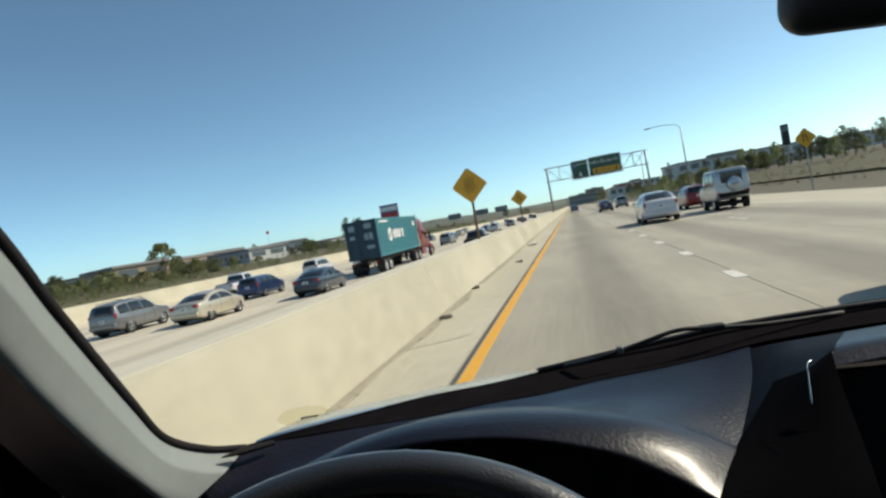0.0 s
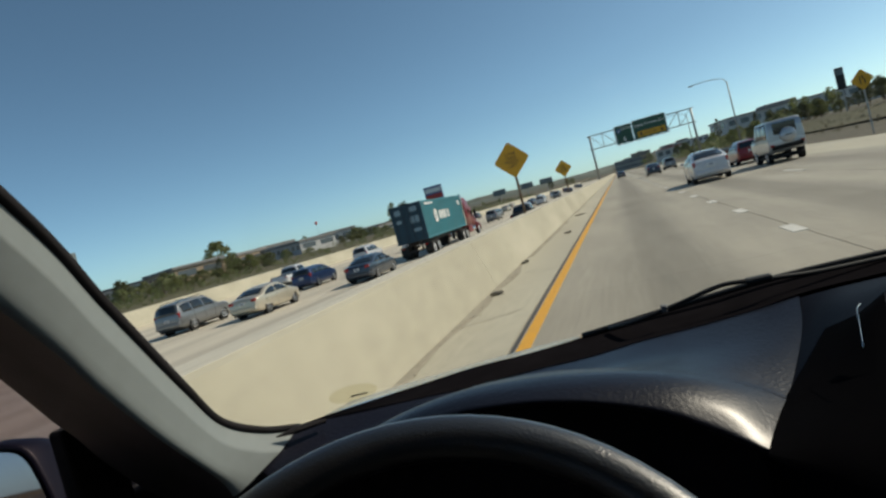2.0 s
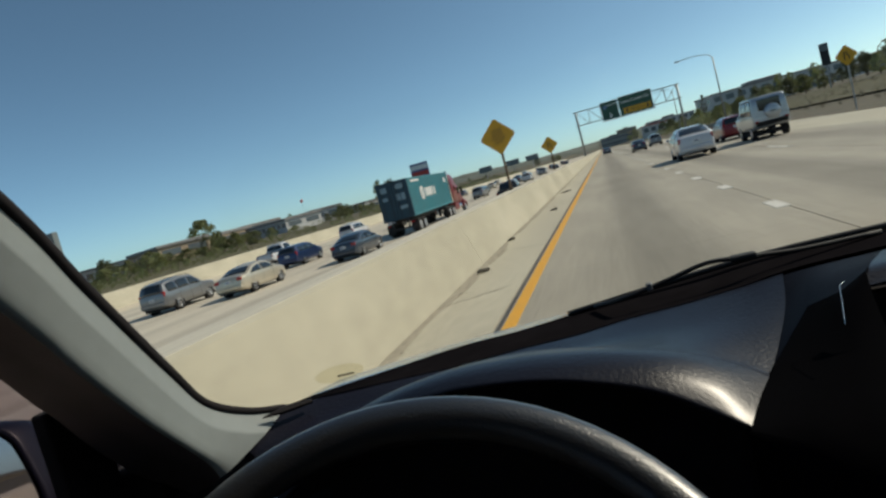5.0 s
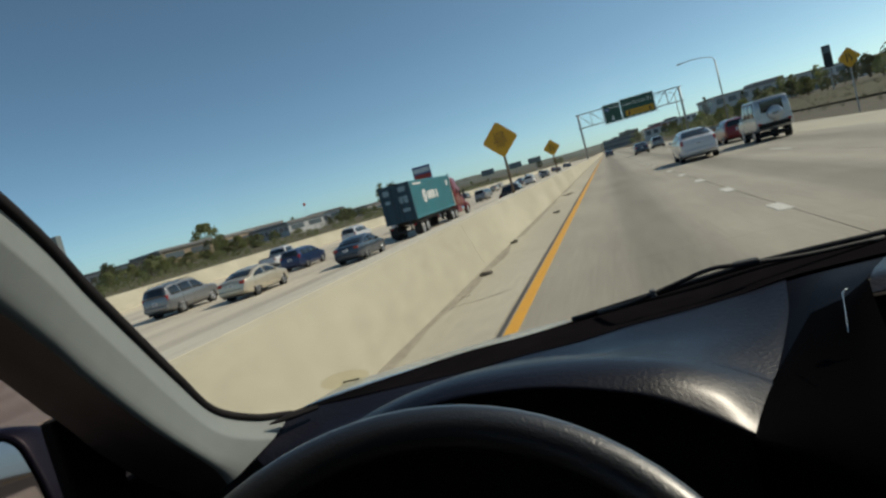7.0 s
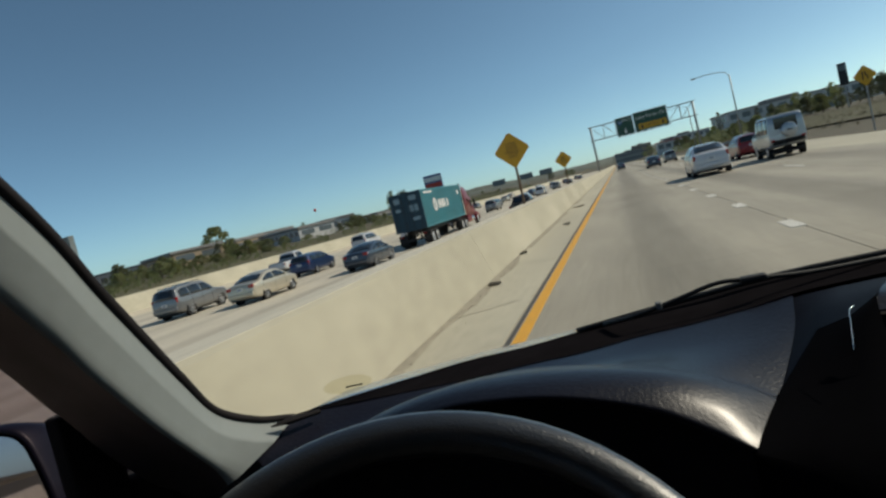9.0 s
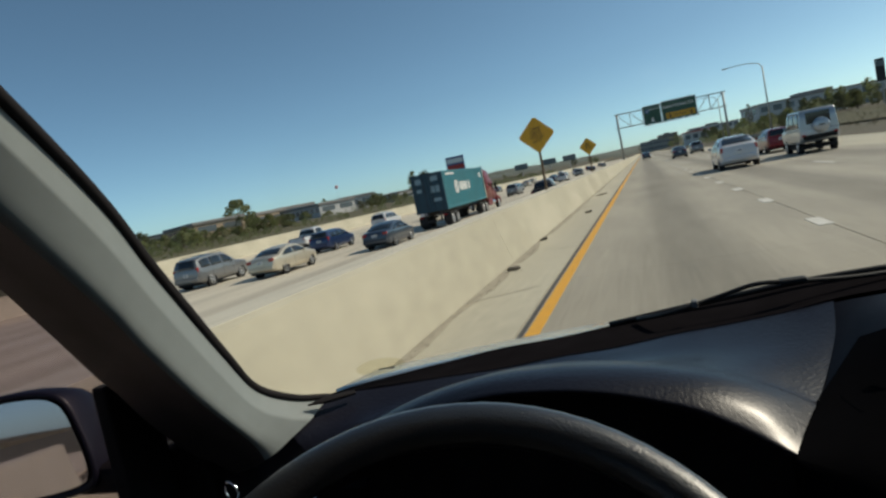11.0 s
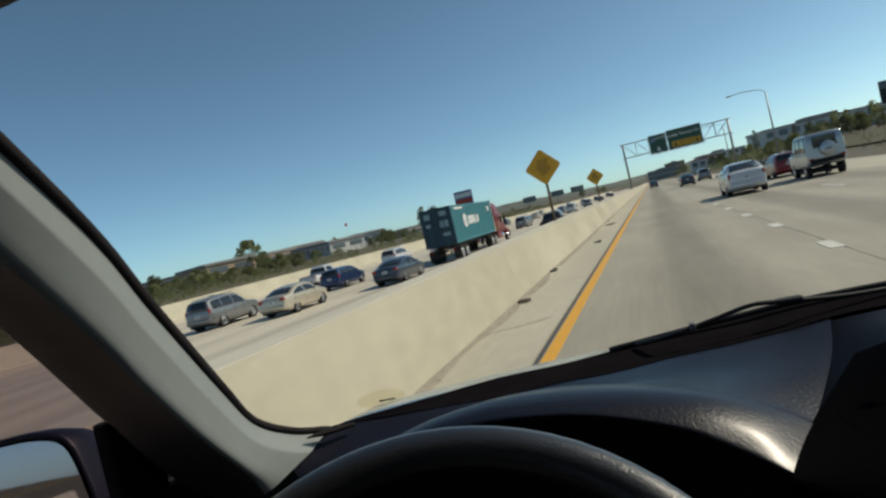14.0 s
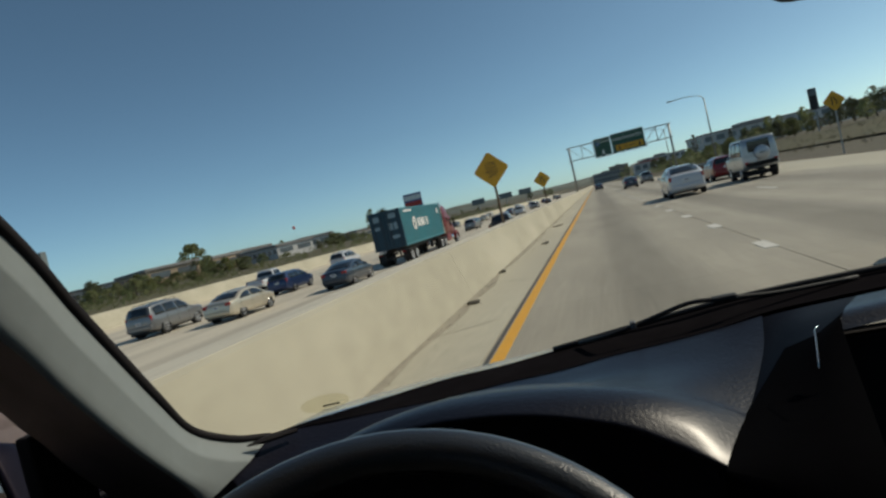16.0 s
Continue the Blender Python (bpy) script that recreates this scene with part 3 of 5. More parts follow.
# wipers
part("wiper_arm", tube(curve_pts([(-0.06, 0.915, 1.336), (-0.015, 0.87, 1.350), (0.042, 0.875, 1.361), (0.09, 0.875, 1.3715), (0.127, 0.875, 1.3695), (0.158, 0.88, 1.366), (0.209, 0.89, 1.361), (0.30, 0.91, 1.358)], 34), 0.003), M_RUBBER, car, "black wiper arm", True)
part("wiper_blade", tube(curve_pts([(-0.10, 0.925, 1.331), (0.05, 0.93, 1.346), (0.16, 0.925, 1.357), (0.30, 0.92, 1.362), (0.48, 0.91, 1.364)], 30), 0.004), M_RUBBER, car, "black wiper blade", True)
part("wiper_clip", box(0.118, 0.150, 0.868, 0.884, 1.365, 1.3735, 0.003), M_RUBBER, car)
part("wiper_clip", box(0.012, 0.020, 0.866, 0.880, 1.352, 1.362, 0.002), M_GREYCLIP, car)

# steering wheel
C, TILT, R = Vector((-0.1569, 0.259, 1.2611)), 0.805, 0.2189
wm = Matrix.Translation(C) @ Matrix.Rotation(0.1964, 4, "Z") @ Matrix.Rotation(-TILT, 4, "X")
rings = []
for i in range(72):
    a = 2 * math.pi * i / 72
    c = Vector((math.cos(a), 0, math.sin(a)))
    rings.append([wm @ (c * (R - 0.015 + 0.015 * math.cos(b)) + Vector((0, 0.014 * math.sin(b), 0))) for b in [2 * math.pi * k / 14 for k in range(14)]])
wheel = part("steering_wheel", loft(rings + rings[:1], caps=False), M_LEATHER, car, "black leather steering wheel rim, shiny where worn", True)
part("wheel_hub", turned(box(-0.07, 0.07, 0.0, 0.05, -0.08, 0.06, 0.02), wm), M_BLACK, car)
for a in (0.15, math.pi - 0.15, -math.pi / 2):
    p = Vector((math.cos(a), 0.12, math.sin(a)))
    part("spoke", tube([wm @ Vector((p.x * 0.05, 0.02, p.z * 0.05)), wm @ Vector((p.x * 0.205, 0.004, p.z * 0.205))], 0.014), M_BLACK, car, "", True)

# inside mirror
INSIDE_AT = pose(0.1449, 0.50, 1.6447, 0, 8, -14)
part("inside_mirror", box(0.0, 0.27, -0.012, 0.028, 0.0, 0.085, 0.019, seg=5), M_BLACK, car, "black rear-view mirror housing", True).matrix_basis = INSIDE_AT
part("mirror_glass", box(0.066, 0.255, -0.0145, -0.0125, 0.012, 0.074, 0.0005), M_MIRROR, car, "mirror glass").matrix_basis = INSIDE_AT
part("mirror_stem", tube([INSIDE_AT @ Vector((0.135, 0.03, 0.05)), INSIDE_AT @ Vector((0.135, 0.04, 0.125))], 0.012), M_BLACK, car)

# door mirror
MIRROR_AT = pose(-0.972, 0.69, 1.312, -6.5, 0, 21.6)
shell = curve_pts([(x, z, 0) for x, z in ((-0.11, 0.075), (-0.03, 0.082), (0.04, 0.077), (0.077, 0.058), (0.094, 0.01), (0.105, -0.05), (0.098, -0.083), (0.04, -0.092), (-0.04, -0.09), (-0.11, -0.085), (-0.128, -0.01), (-0.11, 0.075))], 45)[:-1]
dm = part("door_mirror", loft([[(x * k + dx, y, z * k) for x, z, _ in shell] for y, k, dx in ((0.012, 0.88, 0), (0.0, 0.95, 0), (0.010, 1.0, 0), (0.05, 0.99, 0.004), (0.085, 0.90, 0.010), (0.11, 0.70, 0.016), (0.122, 0.35, 0.018))]), M_MIRROR_SHELL, car, "dark navy door mirror housing", True)
dm.matrix_basis = MIRROR_AT
g = part("mirror_glass", loft([[(x * 0.87, y, z * 0.86) for x, z, _ in shell] for y in (0.004, 0.009)]), M_MIRROR, car, "door mirror glass reflecting the sky")
g.matrix_basis = MIRROR_AT
part("mirror_arm", box(-0.93, -0.60, 0.73, 0.79, 1.21, 1.255, 0.01), M_MATTE, car)

# pale oval mark on the glass with a short row of dark dashes
M_OVAL = clear_glass("pale_oval", (0.945, 0.94, 0.885), 0.1)
bm = bmesh.new()
bmesh.ops.create_cone(bm, cap_ends=True, segments=28, radius1=1, radius2=1, depth=0.0012, matrix=Matrix.Diagonal((0.0345, 0.0115, 1, 1)))
ov = part("windshield_mark", bm, M_OVAL, car, "pale oval service mark low on the windshield")
ov.matrix_basis = pose(-0.402, 0.79, 1.3455, 60, 0, 10)
for k in range(4):
    part("bar", box(-0.0025, 0.0025, -0.0012, 0.0012, 0.0006, 0.0014), M_BLACK, ov).matrix_basis = pose(0.0 + 0.006 * k, -0.004, 0)

# ---------------------------------------------------------------- vehicles
M_TYRE = mat("tyre_rubber", (0.012, 0.012, 0.012), 0.8, grain=0.2, scale=20)
M_RIM = mat("alloy_rim", (0.55, 0.56, 0.58), 0.3, 0.9, grain=0.08, scale=15)
M_GLASS = mat("dark_car_glass", (0.010, 0.013, 0.016), 0.06, spec=0.9, grain=0.1, scale=3)
M_RED_LENS = mat("red_lens", (0.30, 0.01, 0.012), 0.2, coat=0.5, grain=0.1, scale=30)
M_CLEAR_LENS = mat("clear_lens", (0.7, 0.7, 0.68), 0.15, 0.3, grain=0.05, scale=30)
M_UNDER = mat("underbody", (0.006, 0.006, 0.006), 0.9, grain=0.2, scale=5)
M_PLATE = mat("plate_white", (0.7, 0.7, 0.68), 0.5, grain=0.05, scale=30)


def paint(name, color, metal=0.35, rough=0.32):
    return mat(name, color, rough, metal, grain=0.04, scale=30, stain=0.15, stain_scale=1.2, coat=0.7)


P_GOLD, P_GREY = paint("gold_paint", (0.52, 0.47, 0.37), 0.4), paint("grey_paint", (0.20, 0.205, 0.21), 0.5)
P_NAVY, P_BLUE = paint("navy_paint", (0.035, 0.05, 0.075), 0.4), paint("blue_paint", (0.014, 0.035, 0.11), 0.4)
P_WHITE, P_SILVER = paint("white_car_paint", (0.56, 0.57, 0.59), 0.0, 0.25), paint("silver_paint", (0.40, 0.43, 0.46), 0.6)
P_RED, P_DARK = paint("red_paint", (0.20, 0.010, 0.014), 0.2), paint("dark_paint", (0.015, 0.016, 0.02), 0.3)
P_MAROON = mat("maroon_paint", (0.17, 0.006, 0.012), 0.42, 0.1, grain=0.06, scale=20, stain=0.3, stain_scale=1.2, coat=0.25)


def lathe_x(profile, n=24):
    """A body turned about the x axis: profile points are (x, radius)."""
    return loft([[(x, r * math.cos(2 * math.pi * k / n), r * math.sin(2 * math.pi * k / n)) for x, r in profile] for k in range(n)] +
                [[(x, r, 0) for x, r in profile]], closed=False)


def wheel_set(root, xs, ys, r, width, dual=False):
    """Wheels with tyre and rim under the thing root."""
    meshes = None
    for y in ys:
        for x in xs:
            side = 1 if x > 0 else -1
            w = width * (2.0 if dual else 1.0)
            bm = lathe_x([(-w / 2, r * 0.62), (-w / 2, r * 0.9), (-w / 2 + 0.03, r), (w / 2 - 0.03, r), (w / 2, r * 0.9), (w / 2, r * 0.62), (-w / 2, r * 0.62)])
            tyre = part("wheel", bm, M_TYRE, root, "", True)
            tyre.location = (x, y, r)
            bm = lathe_x([(0, 0.001), (side * 0.01, r * 0.16), (side * 0.015, r * 0.2), (-side * 0.02, r * 0.24), (-side * 0.02, r * 0.52), (side * 0.012, r * 0.56), (side * 0.012, r * 0.63), (-side * 0.05, r * 0.64)])
            rim = part("rim", bm, M_RIM, tyre, "", True)
            rim.location.x = side * w / 2
            for k in range(5):
                a = 2 * math.pi * k / 5
                sp = part("rim_spoke", turned(box(-0.012, 0.012, -r * 0.06, r * 0.06, r * 0.14, r * 0.58), Matrix.Rotation(a, 4, "X")), M_RIM, tyre)
                sp.location.x = side * (w / 2 + 0.004)


def side_ring(y, w, z0, z1, r=0.10, n=5):
    """A rounded box section across the car at y."""
    pts = []
    for cx, cz, a0 in ((w - r, z1 - r, 0), (-w + r, z1 - r, 90), (-w + r, z0 + r, 180), (w - r, z0 + r, 270)):
        for k in range(n):
            a = radians(a0 + 90 * k / (n - 1))
            pts.append((cx + r * math.cos(a), y, cz + r * math.sin(a)))
    return pts


def flat_ring(z, y0, y1, w0, w1, r=0.12, n=5):
    """A rounded outline at height z from y0 (half width w0) to y1 (half width w1)."""
    pts = []
    for x, y, a0 in ((w1 - r, y1 - r, 0), (-w1 + r, y1 - r, 90), (-w0 + r, y0 + r, 180), (w0 - r, y0 + r, 270)):
        for k in range(n):
            a = radians(a0 + 90 * k / (n - 1))
            pts.append((x + r * math.cos(a), y + r * math.sin(a), z))
    return pts


SHAPES = {
    # length, width, belt height, top line (y share, height), rear glass, front glass, side panes, wheel radius
    "sedan": (4.6, 1.76, 0.93, ((-0.5, 0.66), (-0.492, 0.90), (-0.47, 1.01), (-0.36, 1.07), (-0.20, 1.36), (-0.08, 1.44), (0.02, 1.45), (0.10, 1.40), (0.255, 1.00), (0.31, 0.95), (0.44, 0.84), (0.487, 0.72), (0.5, 0.52)),
              (-0.345, -0.215), (0.115, 0.245), ((-0.30, -0.07), (-0.05, 0.17)), 0.31),
    "liftback": (4.46, 1.75, 0.98, ((-0.5, 0.72), (-0.496, 1.02), (-0.480, 1.10), (-0.425, 1.14), (-0.275, 1.43), (-0.12, 1.49), (0.02, 1.50), (0.10, 1.43), (0.29, 1.02), (0.36, 0.95), (0.46, 0.80), (0.49, 0.70), (0.5, 0.52)),
                 (-0.42, -0.282), (0.115, 0.275), ((-0.30, -0.10), (-0.08, 0.19)), 0.31),
    "hatch": (4.3, 1.75, 0.95, ((-0.5, 0.70), (-0.494, 0.95), (-0.487, 1.01), (-0.435, 1.40), (-0.36, 1.47), (0.0, 1.50), (0.10, 1.44), (0.26, 1.03), (0.31, 0.98), (0.45, 0.84), (0.488, 0.72), (0.5, 0.52)),
              (-0.486, -0.437), (0.115, 0.25), ((-0.38, -0.22), (-0.20, -0.02), (0.0, 0.17)), 0.31),
    "suv": (4.6, 1.82, 1.05, ((-0.5, 0.78), (-0.495, 1.08), (-0.477, 1.32), (-0.445, 1.60), (-0.36, 1.69), (-0.10, 1.73), (0.08, 1.67), (0.22, 1.15), (0.27, 1.08), (0.44, 0.98), (0.485, 0.86), (0.5, 0.6)),
            (-0.493, -0.448), (0.095, 0.21), ((-0.42, -0.26), (-0.24, -0.04), (-0.02, 0.15)), 0.35),
    "boxy": (4.4, 1.70, 1.22, ((-0.5, 1.16), (-0.4985, 1.6), (-0.495, 2.00), (-0.475, 2.08), (0.0, 2.09), (0.115, 2.07), (0.13, 2.00), (0.205, 1.25), (0.225, 1.21), (0.47, 1.19), (0.495, 1.10), (0.5, 0.8)),
             None, (0.135, 0.198), ((-0.45, -0.25), (-0.22, -0.03), (0.0, 0.12)), 0.38),
    "pickup": (5.4, 1.9, 1.06, ((-0.5, 0.80), (-0.496, 1.07), (-0.125, 1.08), (-0.118, 1.12), (-0.09, 1.68), (-0.05, 1.76), (0.09, 1.76), (0.12, 1.70), (0.225, 1.13), (0.27, 1.08), (0.46, 1.0), (0.49, 0.86), (0.5, 0.6)),
               (-0.113, -0.096), (0.125, 0.215), ((-0.075, 0.13),), 0.38),
}
PLAN = ((-0.5, 0.80), (-0.494, 0.87), (-0.46, 0.94), (-0.33, 1.0), (0.2, 1.0), (0.38, 0.975), (0.46, 0.91), (0.49, 0.83), (0.5, 0.70))
PLAN_BOX = ((-0.5, 0.97), (-0.49, 1.0), (0.2, 1.0), (0.23, 0.99), (0.48, 0.97), (0.5, 0.92))
SILL = ((-0.5, 0.46), (-0.48, 0.30), (-0.4, 0.24), (0.4, 0.22), (0.48, 0.26), (0.5, 0.34))


def along(table, y):
    for (a, p), (b, q) in zip(table, table[1:]):
        if y <= b:
            f = (y - a) / (b - a)
            return p + (q - p) * f
    return table[-1][1]


def vehicle(shape, label, colour, name="car", category="car", group="traffic"):
    L, W, belt, top, rear, front, panes, r = SHAPES[shape]
    hw = W / 2
    plan = PLAN_BOX if shape == "boxy" else PLAN
    lift = 0.26 if shape == "boxy" else 0.16 if shape in ("boxy", "pickup") else (0.06 if shape == "suv" else 0.0)
    roof = max(z for _, z in top)
    lean = 0.10 if shape == "boxy" else 0.33 if shape in ("liftback", "hatch") else 0.28
    edge_r = 0.05 if shape == "boxy" else 0.11

    def half_at(y, z):
        """Half width of the skin at height z."""
        w = hw * along(plan, y)
        if z <= belt:
            low = along(SILL, y) + lift
            f = max(0.0, min(1.0, (z - low) / (belt - low)))
            return w * (0.93 + 0.07 * math.sin(math.pi * min(1.0, 0.15 + f * 0.62)) ** 0.8)
        return w * 0.985 * (1 - lean * ((z - belt) / (roof - belt)) ** 1.2)

    def section(y):
        low, zt = along(SILL, y) + lift, along(top, y)
        zt = max(zt, low + 0.12)
        er = min(edge_r, (zt - low) * 0.3)
        pts = [(half_at(y, low) - 0.06, low)]
        side_top = zt - er
        for k in range(7):
            z = low + 0.04 + (side_top - low - 0.04) * k / 6
            pts.append((half_at(y, z), z))
        xe = half_at(y, side_top)
        for a in (0.35, 0.75, 1.2):
            pts.append((xe - er * (1 - math.cos(a)) * 1.3, side_top + er * math.sin(a) * 0.92))
        xk = pts[-1][0]
        pts += [(xk * 0.66, zt + 0.012), (xk * 0.33, zt + 0.02), (0.0, zt + 0.022)]
        return pts

    ys = sorted({y for y, _ in top} | {y for y, _ in plan} | {-0.5 + k / 34 for k in range(35)})
    rings = []
    for y in ys:
        half = section(y)
        rings.append([(x, y * L, z) for x, z in half] + [(-x, y * L, z) for x, z in half[-2::-1]])
    root = thing(name, label, category, group)
    part("body", loft(rings), colour, root, "", True)

    def pane(name_, grid):
        return part(name_, sheet(grid, 0.012), M_GLASS, root, "", True)
    for side in (-1, 1):
        for y0, y1 in panes:
            grid = []
            for k in range(6):
                y = y0 + (y1 - y0) * k / 5
                zt = along(top, y) - edge_r - 0.03
                zb = belt + 0.05
                zt = max(zt, zb + 0.02)
                grid.append([Vector((side * (half_at(y, zb + (zt - zb) * v / 3) + 0.014), y * L, zb + (zt - zb) * v / 3)) for v in range(4)])
            pane("side_window", grid)
    for name_, span in (("rear_window", rear), ("windshield", front)):
        if span is None:
            continue
        grid = []
        for k in range(6):
            y = span[0] + (span[1] - span[0]) * k / 5
            zt = along(top, y)
            w = half_at(y, zt - edge_r) - edge_r * 1.35
            out = -0.026 if name_ == "rear_window" else 0.012
            grid.append([Vector((w * s, y * L + out, zt + 0.030 - 0.014 * s * s)) for s in (-1, -0.5, 0, 0.5, 1)])
        pane(name_, grid)
    if shape == "boxy":
        part("rear_window", box(-0.52, 0.52, -L / 2 - 0.012, -L / 2 + 0.03, 1.38, 1.93, 0.02), M_GLASS, root)
    ya, yb = -0.285 * L, 0.305 * L
    for y in (ya, yb):
        for side in (-1, 1):
            bm = lathe_x([(-0.1, r * 1.15), (0.1, r * 1.15), (0.1, 0.01)])
            x = half_at(y / L, r * 1.2) - 0.094
            part("wheel_arch", turned(bm, Matrix.Translation((side * x, y, r * 1.03)) @ Matrix.Rotation(0 if side > 0 else math.pi, 4, "Z")), M_UNDER, root)
    wheel_set(root, (-hw + 0.125, hw - 0.125), (ya, yb), r, 0.22)
    part("underbody", box(-hw * 0.88, hw * 0.88, -L * 0.45, L * 0.45, 0.2, 0.36), M_UNDER, root)
    for side in (-1, 1):
        if shape == "boxy":
            part("tail_light", box(side * 0.68 - 0.09, side * 0.68 + 0.09, -L / 2 - 0.05, -L / 2 + 0.03, 0.80, 0.92, 0.015), M_RED_LENS, root)
        elif shape in ("suv", "hatch"):
            z = belt
            part("tail_light", box(side * hw * 0.80 - 0.07, side * hw * 0.80 + 0.09, -L * 0.494, -L * 0.455, z - 0.16, z + 0.12, 0.025), M_RED_LENS, root)
        elif shape == "liftback":
            part("tail_light", box(side * hw * 0.83 - 0.07, side * hw * 0.83 + 0.06, -L * 0.4975, -L * 0.45, 0.80, 1.04, 0.025), M_RED_LENS, root)
        else:
            z = 0.90
            part("tail_light", box(side * hw * 0.74 - 0.14, side * hw * 0.74 + 0.13, -L * 0.4985, -L * 0.455, z - 0.10, z + 0.06, 0.025), M_RED_LENS, root)
        zf = along(top, 0.47)
        part("headlight", box(side * hw * 0.68 - 0.15, side * hw * 0.68 + 0.15, L * 0.455, L * 0.487, zf - 0.17, zf - 0.04, 0.03), M_CLEAR_LENS, root)
        ym = panes[-1][1] - 0.02
        part("door_mirror", box(side * (hw + 0.07) - 0.10, side * (hw + 0.07) + 0.07, ym * L - 0.05, ym * L + 0.05, belt + 0.02, belt + 0.14, 0.035), colour, root)
        for y0, y1 in panes[-2:]:
            part("door_handle", box(side * hw - 0.015, side * hw + 0.012, y0 * L + 0.05, y0 * L + 0.24, belt - 0.13, belt - 0.10, 0.005), colour, root)
    for y in sorted({p for pane_ in panes[-2:] for p in pane_} - {panes[-1][0] if len(panes) > 1 else None}):
        # gaps round the doors
        for side in (-1, 1):
            zs = [along(SILL, y) + lift + 0.10 + (belt - along(SILL, y) - lift - 0.08) * k / 6 for k in range(7)]
            part("door_gap", sheet([[Vector((side * (half_at(y, z) + 0.004), y * L + dy, z)) for z in zs] for dy in (-0.007, 0.007)], 0.003), M_UNDER, root)
    zb = 0.50 + lift
    part("rear_bumper", box(-hw * 0.86, hw * 0.86, -L / 2 - 0.07, -L / 2 + 0.2, zb - 0.12, zb + 0.10, 0.05), M_UNDER if shape == "boxy" else colour, root)
    zp = 0.74 if shape in ("boxy", "pickup") else (0.82 if shape in ("liftback", "hatch", "suv") else 0.80)
    plate = part("number_plate", box(-0.16, 0.16, -L / 2 - 0.035, -L / 2 + 0.01, zp - 0.075, zp + 0.075, 0.004), M_PLATE, root)
    part("bar", box(-0.11, 0.11, -L / 2 - 0.039, -L / 2 - 0.033, zp - 0.03, zp + 0.03), M_NAVYBAR, plate)
    if shape == "boxy":
        bm = turned(lathe_x([(-0.10, 0.02), (-0.10, 0.29), (-0.06, 0.36), (0.08, 0.36), (0.10, 0.30)]), Matrix.Translation((0.08, -L / 2 - 0.12, 1.28)) @ Matrix.Rotation(math.pi / 2, 4, "Z"))
        cover = part("spare_wheel", bm, colour, root, "covered spare wheel on the rear door", True)
        part("bar", box(-0.05, 0.21, -L / 2 - 0.227, -L / 2 - 0.217, 1.25, 1.30), M_UNDER, cover)
        for side in (-1, 1):
            part("rain_gutter", box(side * 0.775 - 0.015, side * 0.775 + 0.015, -0.48 * L, 0.11 * L, 1.99, 2.01), colour, root)
            part("side_step", box(side * 0.90 - 0.05, side * 0.90 + 0.05, -0.12 * L, 0.16 * L, 0.46, 0.50, 0.01), M_UNDER, root)
    if shape in ("suv", "hatch", "liftback"):
        y = rear[1]
        part("roof_spoiler", box(-hw * 0.62, hw * 0.62, y * L - 0.03, y * L + 0.16, along(top, y) + 0.01, along(top, y) + 0.045, 0.015), colour, root)
    if shape == "suv":
        for side in (-1, 1):
            x = side * hw * 0.62
            part("roof_rail", tube([(x, -0.40 * L, 1.66), (x, -0.37 * L, 1.76), (x, 0.03 * L, 1.78), (x, 0.07 * L, 1.69)], 0.015), M_UNDER, root)
    if shape == "pickup":
        part("truck_bed", box(-hw * 0.80, hw * 0.80, -0.485 * L, -0.13 * L, 1.06, 1.115, 0.01), M_UNDER, root, "dark open load bed")
    if shape in ("sedan", "liftback"):
        part("antenna", tube([(0, -0.2 * L, along(top, -0.2)), (0, -0.215 * L, along(top, -0.2) + 0.10)], 0.012, 5), M_UNDER, root)
    return root


M_NAVYBAR = mat("plate_print", (0.03, 0.04, 0.12), 0.6, grain=0.1, scale=30)
ZL = -0.896


def place(ob, x, y, z, rz=0.0):
    ob.matrix_basis = pose(x, y, z, 0, 0, rz)
    return ob


gold = place(vehicle("sedan", "beige-gold four-door sedan on the lower carriageway", P_GOLD), -19.0, 30.5, ZL)
suv = place(vehicle("suv", "silver-grey estate car with dark windows", P_GREY), -24.0, 31.0, ZL)
navy = place(vehicle("sedan", "dark blue-grey sedan with bright alloy wheels", P_NAVY), -15.2, 36.5, ZL)
blue = place(vehicle("hatch", "bright dark-blue hatchback with alloy wheels", P_BLUE), -22.4, 43.0, ZL)
place(vehicle("sedan", "dark slate sedan beyond the container truck", P_NAVY), -18.75, 66.0, ZL)
white = place(vehicle("sedan", "white sedan in the middle lanes", P_WHITE), -22.3, 67.0, ZL)
white_suv = place(vehicle("suv", "white sport utility vehicle with dark rear glass", P_WHITE), -26.2, 63.0, ZL)
place(vehicle("pickup", "white pickup truck with an open bed", P_WHITE, "pickup_truck", "pickup truck"), -29.7, 53.0, ZL)
place(vehicle("boxy", "boxy silver-white off-road vehicle with rear spare wheel", P_SILVER), 8.05, 37.5, -0.085)
red = place(vehicle("hatch", "dark red hatchback with black rear glass", P_RED), 8.15, 47.0, -0.085)
place(vehicle("liftback", "white liftback car with red tail lights", P_WHITE), 4.15, 35.0, -0.035)
place(vehicle("suv", "silver car passing close alongside", P_SILVER), 4.45, 6.4, -0.035)
place(vehicle("pickup", "black pickup truck stopped beside the barrier", P_DARK, "pickup_truck", "pickup truck"), -9.0, 60.0, ZL)
